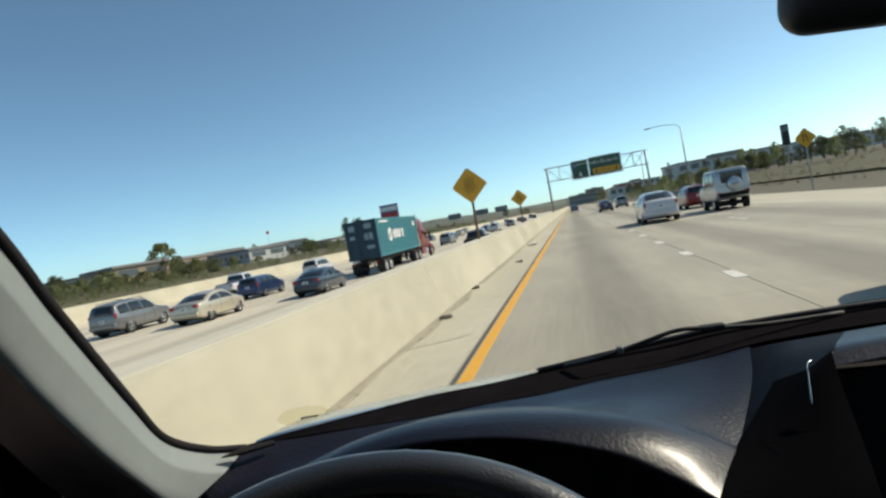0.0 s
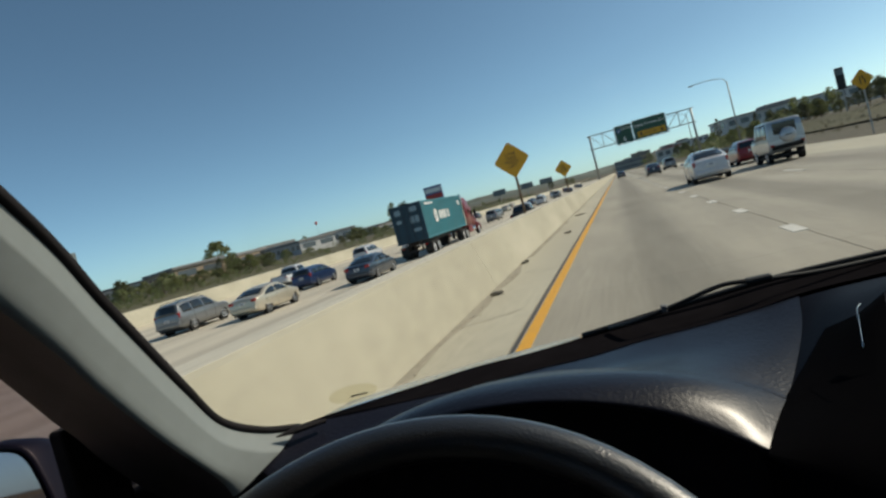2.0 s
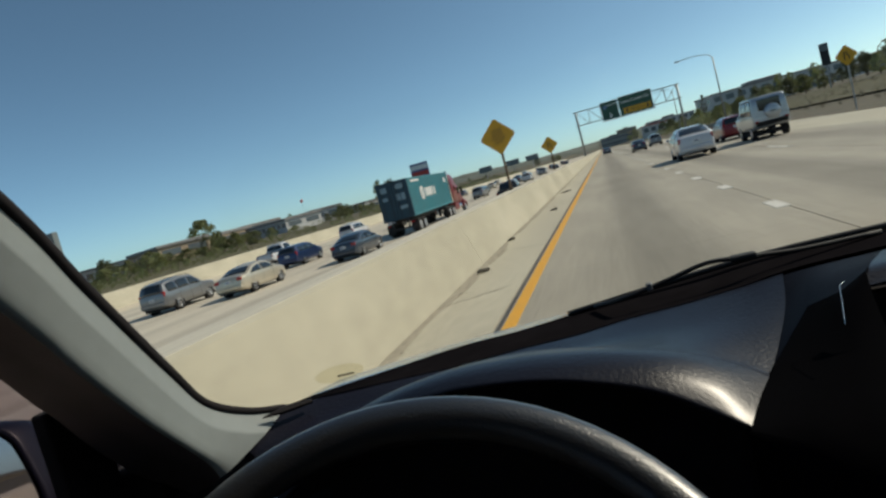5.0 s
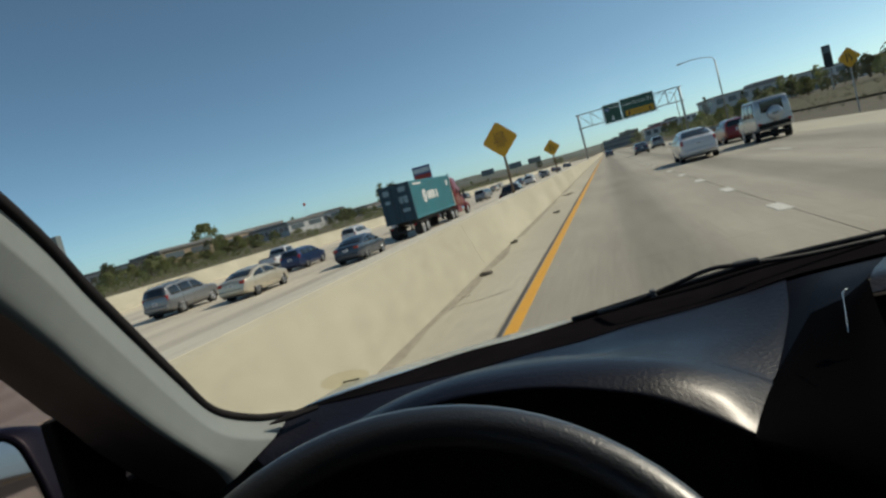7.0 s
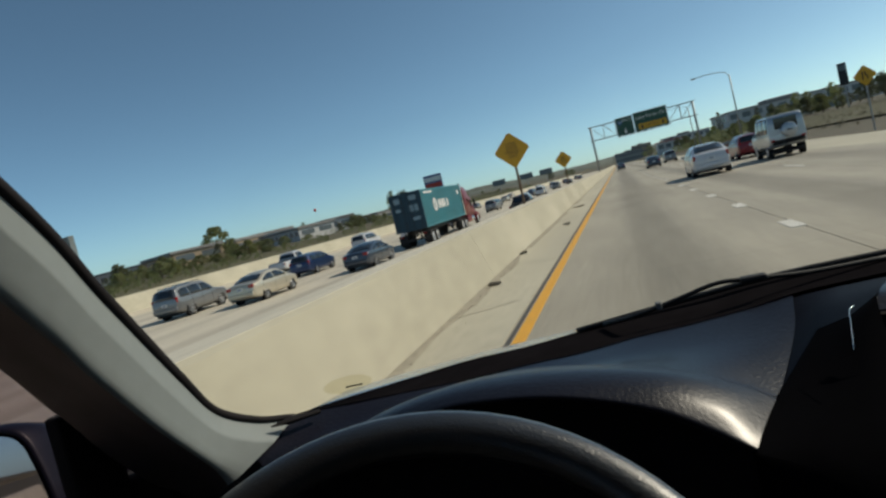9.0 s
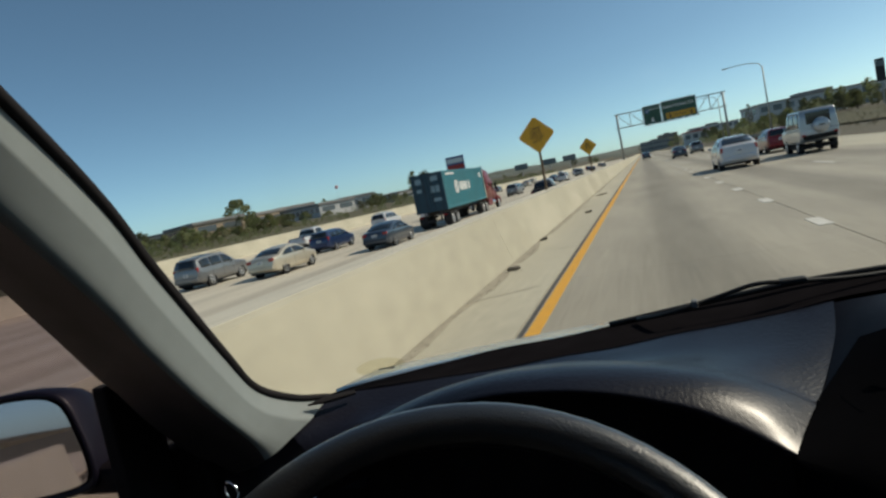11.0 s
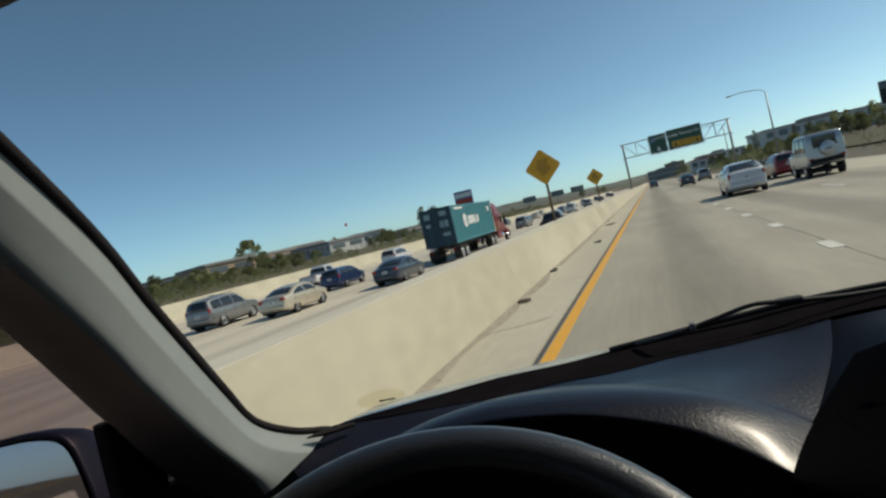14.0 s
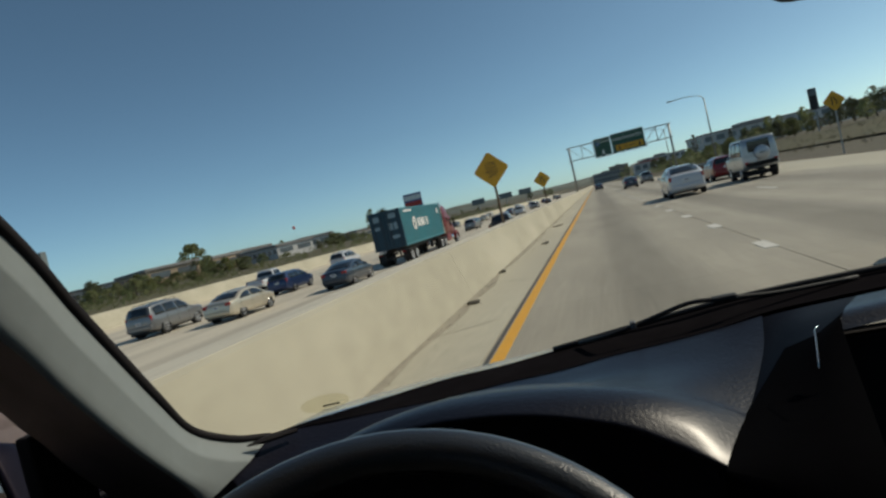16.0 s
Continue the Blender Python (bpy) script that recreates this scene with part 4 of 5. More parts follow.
FAR = [(suv, -18.75, 96), (white, -15.0, 104), (gold, -22.4, 88), (navy, -22.4, 118), (white_suv, -15.1, 128), (navy, -18.8, 140), (blue, -26.1, 108), (suv, -15.0, 160),
       (navy, -22.5, 170), (gold, -26.2, 150), (white, -18.7, 190), (navy, -15.1, 205), (suv, -22.4, 226), (navy, -18.8, 240), (white_suv, -26.0, 215), (navy, -15.0, 262),
       (red, -22.5, 280), (suv, -18.7, 300), (white, -29.8, 120), (gold, -29.8, 180), (white, -33.3, 100), (navy, -33.4, 150)]
for src, x, y in FAR:
    copy_thing(src, pose(x, y, ZL))
copy_thing(navy, pose(4.3, 88, -0.035))
copy_thing(suv, pose(7.6, 105, -0.08))
copy_thing(navy, pose(0.6, 150, 0.0))

# ---------------------------------------------------------------- container truck
M_TEAL = mat("container_teal", (0.035, 0.19, 0.23), 0.55, 0.1, grain=0.08, scale=3, stain=0.5, stain_scale=0.9, other=(0.05, 0.15, 0.18))
M_TEAL_DARK = mat("container_blue", (0.013, 0.05, 0.08), 0.6, 0.1, grain=0.1, scale=3, stain=0.5, stain_scale=1.5, other=(0.02, 0.04, 0.06))
M_STEEL = mat("chassis_steel", (0.03, 0.03, 0.032), 0.7, 0.4, grain=0.2, scale=6)


def truck():
    root = thing("truck", "red semi truck hauling a teal shipping container", "truck", "traffic")
    L, hw, z0, z1 = 12.19, 1.219, 1.25, 4.05
    for side in (-1, 1):
        line = []
        n = 43
        for k in range(n):
            y = 0.15 + (L - 0.3) * k / n
            p = (L - 0.3) / n
            line += [(0.0, y), (0.0, y + p * 0.35), (-0.036, y + p * 0.5), (-0.036, y + p * 0.85)]
        bm = loft([[(side * (hw - 0.012 + d), y, z) for d, y in line] for z in (z0 + 0.12, z1 - 0.1)], closed=False)
        wall_ = part("container_side", bm, M_TEAL, root, "ribbed teal steel side")
        for z, h in ((z0, 0.14), (z1 - 0.11, 0.11)):
            part("side_rail", box(side * hw - 0.05, side * hw + 0.004, 0, L, z, z + h, 0.01), M_TEAL, root)
        # plain emblem and lettering block
        if side > 0:
            bm = turned(lathe_x([(0, 0.30), (0.012, 0.30), (0.012, 0.52), (0, 0.52)], 28), Matrix.Translation((hw + 0.004, 3.3, 2.75)))
            part("emblem", bm, M_PLATE, root, "white ring emblem")
            part("emblem", turned(box(0.0, 0.012, -0.10, 0.10, -0.36, 0.36), Matrix.Translation((hw + 0.004, 3.3, 2.75)) @ Matrix.Rotation(0.6, 4, "X")), M_PLATE, root)
            for k, w in enumerate((0.40, 0.36, 0.40, 0.34, 0.14, 0.40)):
                y = 4.2 + 0.52 * k
                part("bar", box(hw + 0.004, hw + 0.016, y, y + w, 2.42, 3.08), M_PLATE, root)
            part("bar", box(hw + 0.004, hw + 0.016, 0.9, 3.1, 3.72, 3.86), M_PLATE, root)
            part("bar", box(hw + 0.004, hw + 0.016, 10.8, 11.3, 3.2, 3.6), M_PLATE, root)
    for x0, x1 in ((-hw + 0.02, -0.012), (0.012, hw - 0.02)):
        part("container_door", box(x0, x1, -0.012, 0.05, z0 + 0.1, z1 - 0.08, 0.015), M_TEAL_DARK, root)
        for x in (x0 + 0.28, x1 - 0.28):
            part("lock_rod", tube([(x, -0.04, z0 + 0.1), (x, -0.04, z1 - 0.1)], 0.018), M_STEEL, root)
    for x in (-hw + 0.06, hw - 0.06):
        part("corner_post", box(x - 0.06, x + 0.06, -0.02, 0.16, z0, z1, 0.01), M_TEAL_DARK, root)
        part("corner_post", box(x - 0.06, x + 0.06, L - 0.16, L, z0, z1, 0.01), M_TEAL, root)
    for z in (z0, z1 - 0.1):
        part("end_rail", box(-hw, hw, -0.015, 0.12, z, z + 0.11, 0.01), M_TEAL_DARK, root)
    for x0, x1, za, zb in ((-0.95, -0.45, 3.35, 3.75), (0.25, 0.85, 3.45, 3.8), (0.2, 0.5, 2.6, 3.1), (0.58, 0.88, 2.6, 3.1), (-0.9, -0.5, 2.75, 3.0), (0.3, 0.9, 1.95, 2.2)):
        part("bar", box(x0, x1, -0.018, -0.011, za, zb), mat_faded, root)
    part("container_roof", box(-hw + 0.02, hw - 0.02, 0.05, L - 0.02, z1 - 0.04, z1 - 0.01), M_TEAL, root)
    part("container_front", box(-hw + 0.03, hw - 0.03, L - 0.06, L - 0.02, z0, z1 - 0.02), M_TEAL, root)
    part("container_floor", box(-hw + 0.03, hw - 0.03, 0.0, L, z0 - 0.02, z0 + 0.06), M_STEEL, root)
    for x in (-0.45, 0.45):
        part("chassis_rail", box(x - 0.08, x + 0.08, 0.2, L + 3.2, 0.92, 1.22, 0.01), M_STEEL, root)
    part("rear_guard", box(-1.1, 1.1, 0.0, 0.1, 0.5, 0.62, 0.01), M_STEEL, root)
    for x in (-0.6, 0.6):
        part("guard_post", box(x - 0.05, x + 0.05, 0.02, 0.1, 0.5, 1.2), M_STEEL, root)
        part("tail_light", box(x * 1.5 - 0.12, x * 1.5 + 0.12, -0.01, 0.06, 0.85, 0.95, 0.01), M_RED_LENS, root)
        part("mud_flap", box(x * 1.6 - 0.28, x * 1.6 + 0.28, 0.35, 0.37, 0.25, 1.0), M_TYRE, root)
        part("landing_leg", box(x * 1.1 - 0.07, x * 1.1 + 0.07, 9.0, 9.15, 0.4, 1.0), M_STEEL, root)
    wheel_set(root, (-0.95, 0.95), (1.0, 2.25), 0.50, 0.26, True)
    wheel_set(root, (-0.95, 0.95), (10.6, 11.9), 0.50, 0.26, True)
    wheel_set(root, (-1.03, 1.03), (17.2,), 0.50, 0.28)
    # tractor: sleeper, cab, hood
    y = L + 0.9
    part("sleeper", loft([flat_ring(z, a, b, w, w, 0.18) for z, a, b, w in ((1.05, y, y + 2.0, 1.15), (2.4, y, y + 2.0, 1.2), (3.0, y + 0.02, y + 2.0, 1.18), (3.6, y + 0.05, y + 1.75, 1.1), (3.85, y + 0.15, y + 1.2, 0.95))]), P_MAROON, root, "dark red sleeper cab", True)
    part("cab", loft([flat_ring(z, a, b, w, w, 0.15) for z, a, b, w in ((1.0, y + 1.9, y + 3.5, 1.12), (1.75, y + 1.9, y + 3.5, 1.12), (2.55, y + 1.9, y + 3.05, 1.1), (2.75, y + 1.9, y + 2.9, 1.05), (3.35, y + 1.6, y + 2.2, 0.95))]), P_MAROON, root, "", True)
    part("hood", loft([side_ring(yy, w, za, zb, 0.16) for yy, w, za, zb in ((y + 3.3, 1.02, 0.75, 1.80), (y + 4.3, 0.96, 0.65, 1.68), (y + 5.0, 0.90, 0.6, 1.52), (y + 5.25, 0.84, 0.65, 1.30))]), P_MAROON, root, "", True)
    for side in (-1, 1):
        part("fender", loft([side_ring(yy, 0.2, za, zb, 0.06) for yy, za, zb in ((y + 3.5, 0.5, 0.75), (y + 3.75, 0.8, 1.15), (y + 4.15, 1.02, 1.22), (y + 4.6, 0.8, 1.15), (y + 4.95, 0.5, 0.9))]), P_MAROON, root, "", True).location.x = side * 1.02
        part("side_window", box(side * 1.115 - 0.012, side * 1.115 + 0.012, y + 2.2, y + 2.95, 1.85, 2.45, 0.01), M_GLASS, root)
        part("sleeper_window", box(side * 1.195 - 0.012, side * 1.195 + 0.012, y + 0.9, y + 1.35, 2.2, 2.65, 0.01), M_GLASS, root)
        part("fuel_tank", turned(lathe_x([(-0.6, 0.01), (-0.6, 0.29), (-0.55, 0.32), (0.55, 0.32), (0.6, 0.29), (0.6, 0.01)]), Matrix.Translation((side * 0.88, y + 2.3, 0.72)) @ Matrix.Rotation(math.pi / 2, 4, "Z")), M_CHROME, root, "polished fuel tank", True)
        part("exhaust_stack", tube([(side * 1.05, y - 0.12, 1.2), (side * 1.05, y - 0.12, 4.0), (side * 1.05, y - 0.2, 4.15)], 0.075), M_CHROME, root, "", True)
        part("door_mirror", box(side * 1.35 - 0.09, side * 1.35 + 0.09, y + 3.0, y + 3.08, 1.85, 2.45, 0.03), M_UNDER, root)
        part("fairing", box(side * 1.14 - 0.03, side * 1.14 + 0.03, y, y + 1.6, 0.5, 1.1, 0.02), P_MAROON, root)
    part("windshield", sheet([[(-0.95, y + 3.52, 1.80), (0.95, y + 3.52, 1.80)], [(-0.9, y + 3.09, 2.52), (0.9, y + 3.09, 2.52)]], 0.01), M_GLASS, root)
    part("bumper", box(-1.15, 1.15, y + 5.1, y + 5.35, 0.35, 0.7, 0.05), M_CHROME, root)
    return root


mat_faded = mat("faded_print", (0.20, 0.30, 0.36), 0.6, grain=0.2, scale=8)
place(truck(), -15.05, 45.0, ZL)

# ---------------------------------------------------------------- outside of the car one sits in
def own_outside():
    """Painted panels, wheels, lamps and bumpers round the cabin."""
    for side, xo in ((-1, -0.664), (1, 1.164)):
        xi = xo - side * 0.10
        a, b = min(xo, xi), max(xo, xi)
        # front wing, falling to the nose, with a round cut over the wheel
        for name, y0, y1, z0, z1 in (("front_wing", 0.66, 0.98, 0.32, 1.14), ("front_wing", 1.72, 2.0, 0.34, 1.02), ("sill", -0.98, 0.66, 0.30, 0.52), ("rear_wing", -2.02, -1.74, 0.36, 1.24), ("rear_wing", -1.2, -0.98, 0.32, 1.24)):
            part(name, box(a, b, y0, y1, z0, z1, 0.02), M_PAINT_OWN, car)
        for name, yc, top in (("front_wing", 1.35, 1.09), ("rear_wing", -1.36, 1.24)):
            arch = [(yc + 0.38 * math.cos(radians(t)), 0.34 + 0.38 * math.sin(radians(t))) for t in range(0, 181, 15)]
            bm = loft([[(x, y, z) for y, z in arch] for x in (a, b)], closed=False)
            for x in (a, b):
                loft([[(x, y, z), (x, y, max(z, top))] for y, z in arch], closed=False, bm=bm)
            loft([[(a, yc - 0.38, top), (b, yc - 0.38, top)], [(a, yc + 0.38, top), (b, yc + 0.38, top)]], closed=False, bm=bm)
            part(name, bm, M_PAINT_OWN, car)
            part("wheel_arch", box(min(xi, xi - side * 0.16), max(xi, xi - side * 0.16), yc - 0.4, yc + 0.4, 0.5, 0.95), M_UNDER, car)
        part("door_skin", box(xo - 0.012, xo + 0.012, -0.96, 0.64, 0.52, 1.245, 0.01), M_PAINT_OWN, car)
        part("door_handle", box(xo + side * 0.02 - 0.012, xo + side * 0.02 + 0.012, -0.62, -0.44, 1.05, 1.08, 0.006), M_CHROME, car)
        part("headlight", box(a + 0.02, b + 0.12 if side < 0 else b - 0.02, 1.93, 2.03, 0.78, 0.94, 0.03), M_CLEAR_LENS, car)
        part("tail_light", box(a, b, -2.06, -1.98, 0.95, 1.3, 0.02), M_RED_LENS, car)
    for x in (-0.57, 1.07):
        part("rear_pillar", box(x - 0.075, x + 0.075, -2.045, -1.93, 1.22, 1.83, 0.02), M_PAINT_OWN, car)
    wheel_set(car, (-0.52, 1.02), (-1.36, 1.35), 0.34, 0.22)
    part("front_bumper", box(-0.63, 1.13, 1.92, 2.12, 0.34, 0.66, 0.06), M_PAINT_OWN, car)
    part("grille", box(-0.15, 0.65, 1.98, 2.03, 0.70, 0.90, 0.02), M_UNDER, car)
    part("rear_bumper", box(-0.63, 1.13, -2.16, -1.98, 0.36, 0.68, 0.06), M_PAINT_OWN, car)
    part("tailgate", box(-0.53, 1.03, -2.06, -2.0, 0.66, 1.26, 0.02), M_PAINT_OWN, car)
    part("tailgate", box(-0.63, 1.13, -2.055, -1.90, 1.765, 1.865, 0.02), M_PAINT_OWN, car)
    part("rear_window", box(-0.50, 1.0, -2.05, -2.01, 1.28, 1.76, 0.02), M_GLASS, car)
    plate = part("number_plate", box(0.10, 0.40, -2.075, -2.06, 0.82, 0.97, 0.004), M_PLATE, car)
    part("bar", box(0.14, 0.36, -2.079, -2.074, 0.87, 0.92), M_NAVYBAR, plate)
    part("roof_skin", sheet([[p + Vector((0, dy, dz)) for p in g_hi] for dy, dz in ((-0.02, 0.022), (-0.2, 0.08), (-1.2, 0.10), (-2.05, 0.05), (-2.24, -0.02))], 0.008), M_PAINT_OWN, car, "pale silver-blue painted roof", True)
    for x0, x1 in ((-0.40, -0.625), (0.90, 1.131)):
        part("roof_skin", sheet([[Vector((x0, y, z + 0.03)) for y, z in ((0.14, 1.83), (-0.2, 1.88), (-1.2, 1.92), (-2.04, 1.86))], [Vector((x1, y, z + 0.02)) for y, z in ((0.26, 1.74), (-0.2, 1.80), (-1.2, 1.82), (-2.04, 1.80))]], 0.006), M_PAINT_OWN, car, "", True)
    part("chassis", box(-0.45, 0.95, -1.9, 1.9, 0.28, 0.42, 0.03), M_UNDER, car)


own_outside()

# grey dirt gathered along the foot of the barrier
M_DIRT = mat("gutter_dirt", (0.36, 0.325, 0.255), 0.95, grain=0.25, scale=12, stain=0.6, stain_scale=2.0, other=(0.27, 0.245, 0.19))
bm = bmesh.new()
rows = []
for k in range(420):
    y = -3 + 0.3 * k
    w = 0.03 + 0.26 * max(0.0, 0.5 + noise.noise(Vector((y * 0.35, 3.1, 0)))) + 0.03 * noise.noise(Vector((y * 2.3, 8.2, 0)))
    rows.append([(-2.658, y, 0.004), (-2.655 + max(0.012, w), y, 0.004)])
dirt = part("dirt_line", loft(rows, closed=False, bm=bm), M_DIRT, road)

# thin cracks across the shoulder
M_CRACK = mat("dirty_crack", (0.20, 0.18, 0.145), 0.95, grain=0.3, scale=10)
rng = random.Random(4)
for y0, turn in ((8.6, 0.25), (13.4, -0.15), (24.0, 0.1)):
    rows, y = [], y0
    for k in range(22):
        x = -2.52 + 0.85 * k / 21
        y += turn * 0.06 + rng.uniform(-0.035, 0.035)
        w = 0.008 + 0.010 * rng.random()
        rows.append([(x, y - w, 0.004), (x, y + w, 0.004)])
    part("crack", loft(rows, closed=False), M_CRACK, road)

# ---------------------------------------------------------------- signs, gantry, lamps
M_GALV = mat("galvanised_steel", (0.30, 0.31, 0.31), 0.5, 0.6, grain=0.1, scale=6)
M_SIGN_Y = mat("sign_yellow", (0.62, 0.33, 0.015), 0.5, grain=0.06, scale=5, stain=0.2, stain_scale=2)
M_SIGN_G = mat("sign_green", (0.012, 0.075, 0.05), 0.5, grain=0.08, scale=3, stain=0.2, stain_scale=1)
M_SIGN_W = mat("sign_white", (0.75, 0.77, 0.75), 0.5, grain=0.04, scale=9)
M_SIGN_B = mat("sign_black", (0.012, 0.012, 0.012), 0.5, grain=0.1, scale=9)
M_SIGN_BLUE = mat("sign_blue", (0.05, 0.12, 0.25), 0.5, grain=0.1, scale=9)
M_WOOD = mat("post_wood", (0.13, 0.085, 0.05), 0.85, grain=0.25, scale=12, stain=0.4, stain_scale=3, stretch=(1, 1, 0.2))


def lettering(text, size, material, parent, m, name="lettering", space=1.0):
    cu = bpy.data.curves.new(name, "FONT")
    cu.body, cu.size, cu.extrude, cu.align_x, cu.align_y, cu.space_character = text, size, 0.004, "CENTER", "CENTER", space
    tmp = bpy.data.objects.new(name, cu)
    scene.collection.objects.link(tmp)
    me = bpy.data.meshes.new_from_object(tmp.evaluated_get(bpy.context.evaluated_depsgraph_get()))
    bpy.data.objects.remove(tmp)
    me.materials.clear()
    me.materials.append(material)
    ob = new(name, me)
    ob.parent, ob.matrix_basis = parent, m
    return ob


def diamond_sign(label, side, post_h, words=(), arrows=False, post=M_WOOD):
    """A yellow warning sign facing the traffic; its foot at the origin."""
    root = thing("road_sign", label, "road sign")
    part("post", tube([(0, 0, -0.1), (0, 0, post_h)], 0.05), post, root)
    d = side / math.sqrt(2)
    bm = box(-side / 2, side / 2, -0.004, 0.004, -side / 2, side / 2)
    vert = [e for e in bm.edges if abs(e.verts[0].co.y - e.verts[1].co.y) > 0.005]
    bmesh.ops.bevel(bm, geom=vert, offset=0.05, segments=4, affect="EDGES")
    m = Matrix.Translation((0, -0.062, post_h - d * 0.55)) @ Matrix.Rotation(radians(45), 4, "Y")
    face = part("sign_panel", turned(bm, m), M_SIGN_Y, root)
    zc = post_h - d * 0.55
    rows = len(words)
    for k, w in enumerate(words):
        lettering(w, side * 0.17, M_SIGN_B, face, pose(0, -0.07, zc + side * 0.155 * ((rows - 1) / 2 - k), 90))
    if arrows:
        for x in (-0.13, 0.13):
            bend = 0.10 if x > 0 else 0.0
            pts = [(x * side, -0.07, zc - 0.27 * side), (x * side, -0.07, zc - 0.02), ((x - bend) * side, -0.07, zc + 0.08), ((x - bend) * side, -0.07, zc + 0.27 * side)]
            part("sign_stripe", tube(curve_pts(pts, 12), 0.035 * side, 6), M_SIGN_B, face)
    return root


place(diamond_sign("yellow diamond warning sign with four lines of lettering", 1.02, 2.55, ("LANE", "ENDS", "MERGE", "LEFT")), -3.75, 25.5, 0.88)
place(diamond_sign("yellow diamond merge warning sign with dark lane stripes", 0.92, 2.3, arrows=True), -3.75, 50.0, 0.88)
place(diamond_sign("small yellow diamond sign on a roadside post", 0.9, 3.6, arrows=True, post=M_GALV), 14.6, 44.0, -0.15)


def gantry():
    root = thing("sign_gantry", "steel truss sign bridge with green freeway signs", "sign gantry")
    x0, x1, za, zb = -3.75, 16.2, 7.15, 9.9
    for x, zf in ((x0, 0.85), (x1, -0.1)):
        part("post", tube([(x, 0, zf), (x, 0, zb + 0.1)], [0.23, 0.2], 12), M_GALV, root, "", True)
        part("base_plate", box(x - 0.4, x + 0.4, -0.4, 0.4, zf - 0.05, zf + 0.08, 0.02), M_GALV, root)
    for y in (-0.35, 0.35):
        for z in (za, zb):
            part("chord", box(x0 - 0.5, x1 + 0.5, y - 0.08, y + 0.08, z - 0.08, z + 0.08), M_GALV, root)
        n = 8
        for k in range(n):
            xa, xb = x0 + (x1 - x0) * k / n, x0 + (x1 - x0) * (k + 1) / n
            part("strut", tube([(xb, y, za), (xb, y, zb)], 0.055, 6), M_GALV, root)
            p = [(xa, y, zb), (xb, y, za)] if k < n / 2 else [(xa, y, za), (xb, y, zb)]
            part("brace", tube(p, 0.05, 6), M_GALV, root)
    for xa, xb, za2, zb2 in ((1.3, 4.65, 6.7, 10.35), (4.8, 11.3, 6.7, 10.55)):
        panel = part("sign_panel", box(xa, xb, -0.62, -0.52, za2, zb2, 0.02), M_SIGN_G, root, "dark green freeway sign panel")
        part("sign_border", box(xa + 0.06, xa + 0.12, -0.63, -0.62, za2 + 0.1, zb2 - 0.1), M_SIGN_W, panel)
        part("sign_border", box(xb - 0.12, xb - 0.06, -0.63, -0.62, za2 + 0.1, zb2 - 0.1), M_SIGN_W, panel)
        part("sign_border", box(xa + 0.1, xb - 0.1, -0.63, -0.62, zb2 - 0.14, zb2 - 0.08), M_SIGN_W, panel)
        if xa < 3:
            lettering("SOUTH", 0.62, M_SIGN_W, panel, pose(3.35, -0.625, 9.55, 90))
            bm = loft([[(2.1 + s * 0.42 * c, yy, 9.25 + s * 0.5 * d) for c, d in ((0, -1), (0.8, -0.5), (1, 0.2), (0.85, 0.9), (0, 0.75), (-0.85, 0.9), (-1, 0.2), (-0.8, -0.5))] for yy, s in ((-0.622, 1), (-0.63, 0.96))])
            shield = part("route_shield", bm, M_SIGN_BLUE, panel)
            lettering("5", 0.6, M_SIGN_W, shield, pose(2.1, -0.634, 9.25, 90))
            part("arrow", box(2.85, 3.05, -0.63, -0.622, 7.35, 8.0), M_SIGN_W, panel)
            part("arrow", loft([[(2.95, yy, 6.95), (3.35, yy, 7.5), (2.95, yy, 7.38), (2.55, yy, 7.5)] for yy in (-0.622, -0.63)]), M_SIGN_W, panel)
        else:
            lettering("Lake Forest Dr", 0.92, M_SIGN_W, panel, pose(8.05, -0.625, 9.4, 90))
            strip_ = part("exit_panel", box(5.5, 10.9, -0.66, -0.62, 7.0, 8.15, 0.02), M_SIGN_Y, panel, "orange exit only strip")
            for x in (6.2, 10.2):
                part("arrow", box(x - 0.1, x + 0.1, -0.67, -0.66, 7.5, 8.0), M_SIGN_B, strip_)
                part("arrow", loft([[(x, yy, 7.1), (x + 0.35, yy, 7.6), (x - 0.35, yy, 7.6)] for yy in (-0.66, -0.67)]), M_SIGN_B, strip_)
            lettering("EXIT ONLY", 0.5, M_SIGN_B, strip_, pose(8.2, -0.665, 7.57, 90))
    part("walkway", box(1.0, 11.6, -1.5, -0.65, 6.5, 6.58), M_GALV, root)
    for k in range(8):
        part("sign_lamp", box(1.9 + 1.3 * k, 2.3 + 1.3 * k, -1.6, -1.3, 6.6, 6.78, 0.03), M_SIGN_W, root)
    return root


place(gantry(), 0, 138.0, 0)


def street_lamp(h=9.6, reach=4.2):
    root = thing("street_lamp", "tall grey steel freeway lamp with a curved arm", "street lamp", "freeway lamps")
    part("post", tube([(0, 0, -0.2), (0, 0, h)], [0.14, 0.08], 10), M_GALV, root, "", True)
    arm = curve_pts([(0, 0, h - 0.3), (-0.5, 0, h + 0.45), (-reach * 0.6, 0, h + 0.75), (-reach, 0, h + 0.7)], 12)
    part("arm", tube(arm, 0.05, 8), M_GALV, root, "", True)
    part("lamp_head", box(-reach - 0.7, -reach, -0.16, 0.16, h + 0.58, h + 0.76, 0.06), M_GALV, root)
    part("base", box(-0.3, 0.3, -0.3, 0.3, -0.3, 0.3, 0.03), M_SHOULDER, root)
    return root


lamp = place(street_lamp(), 16.8, 98.0, 0.1)
copy_thing(lamp, pose(17.4, 158.0, 0.2))

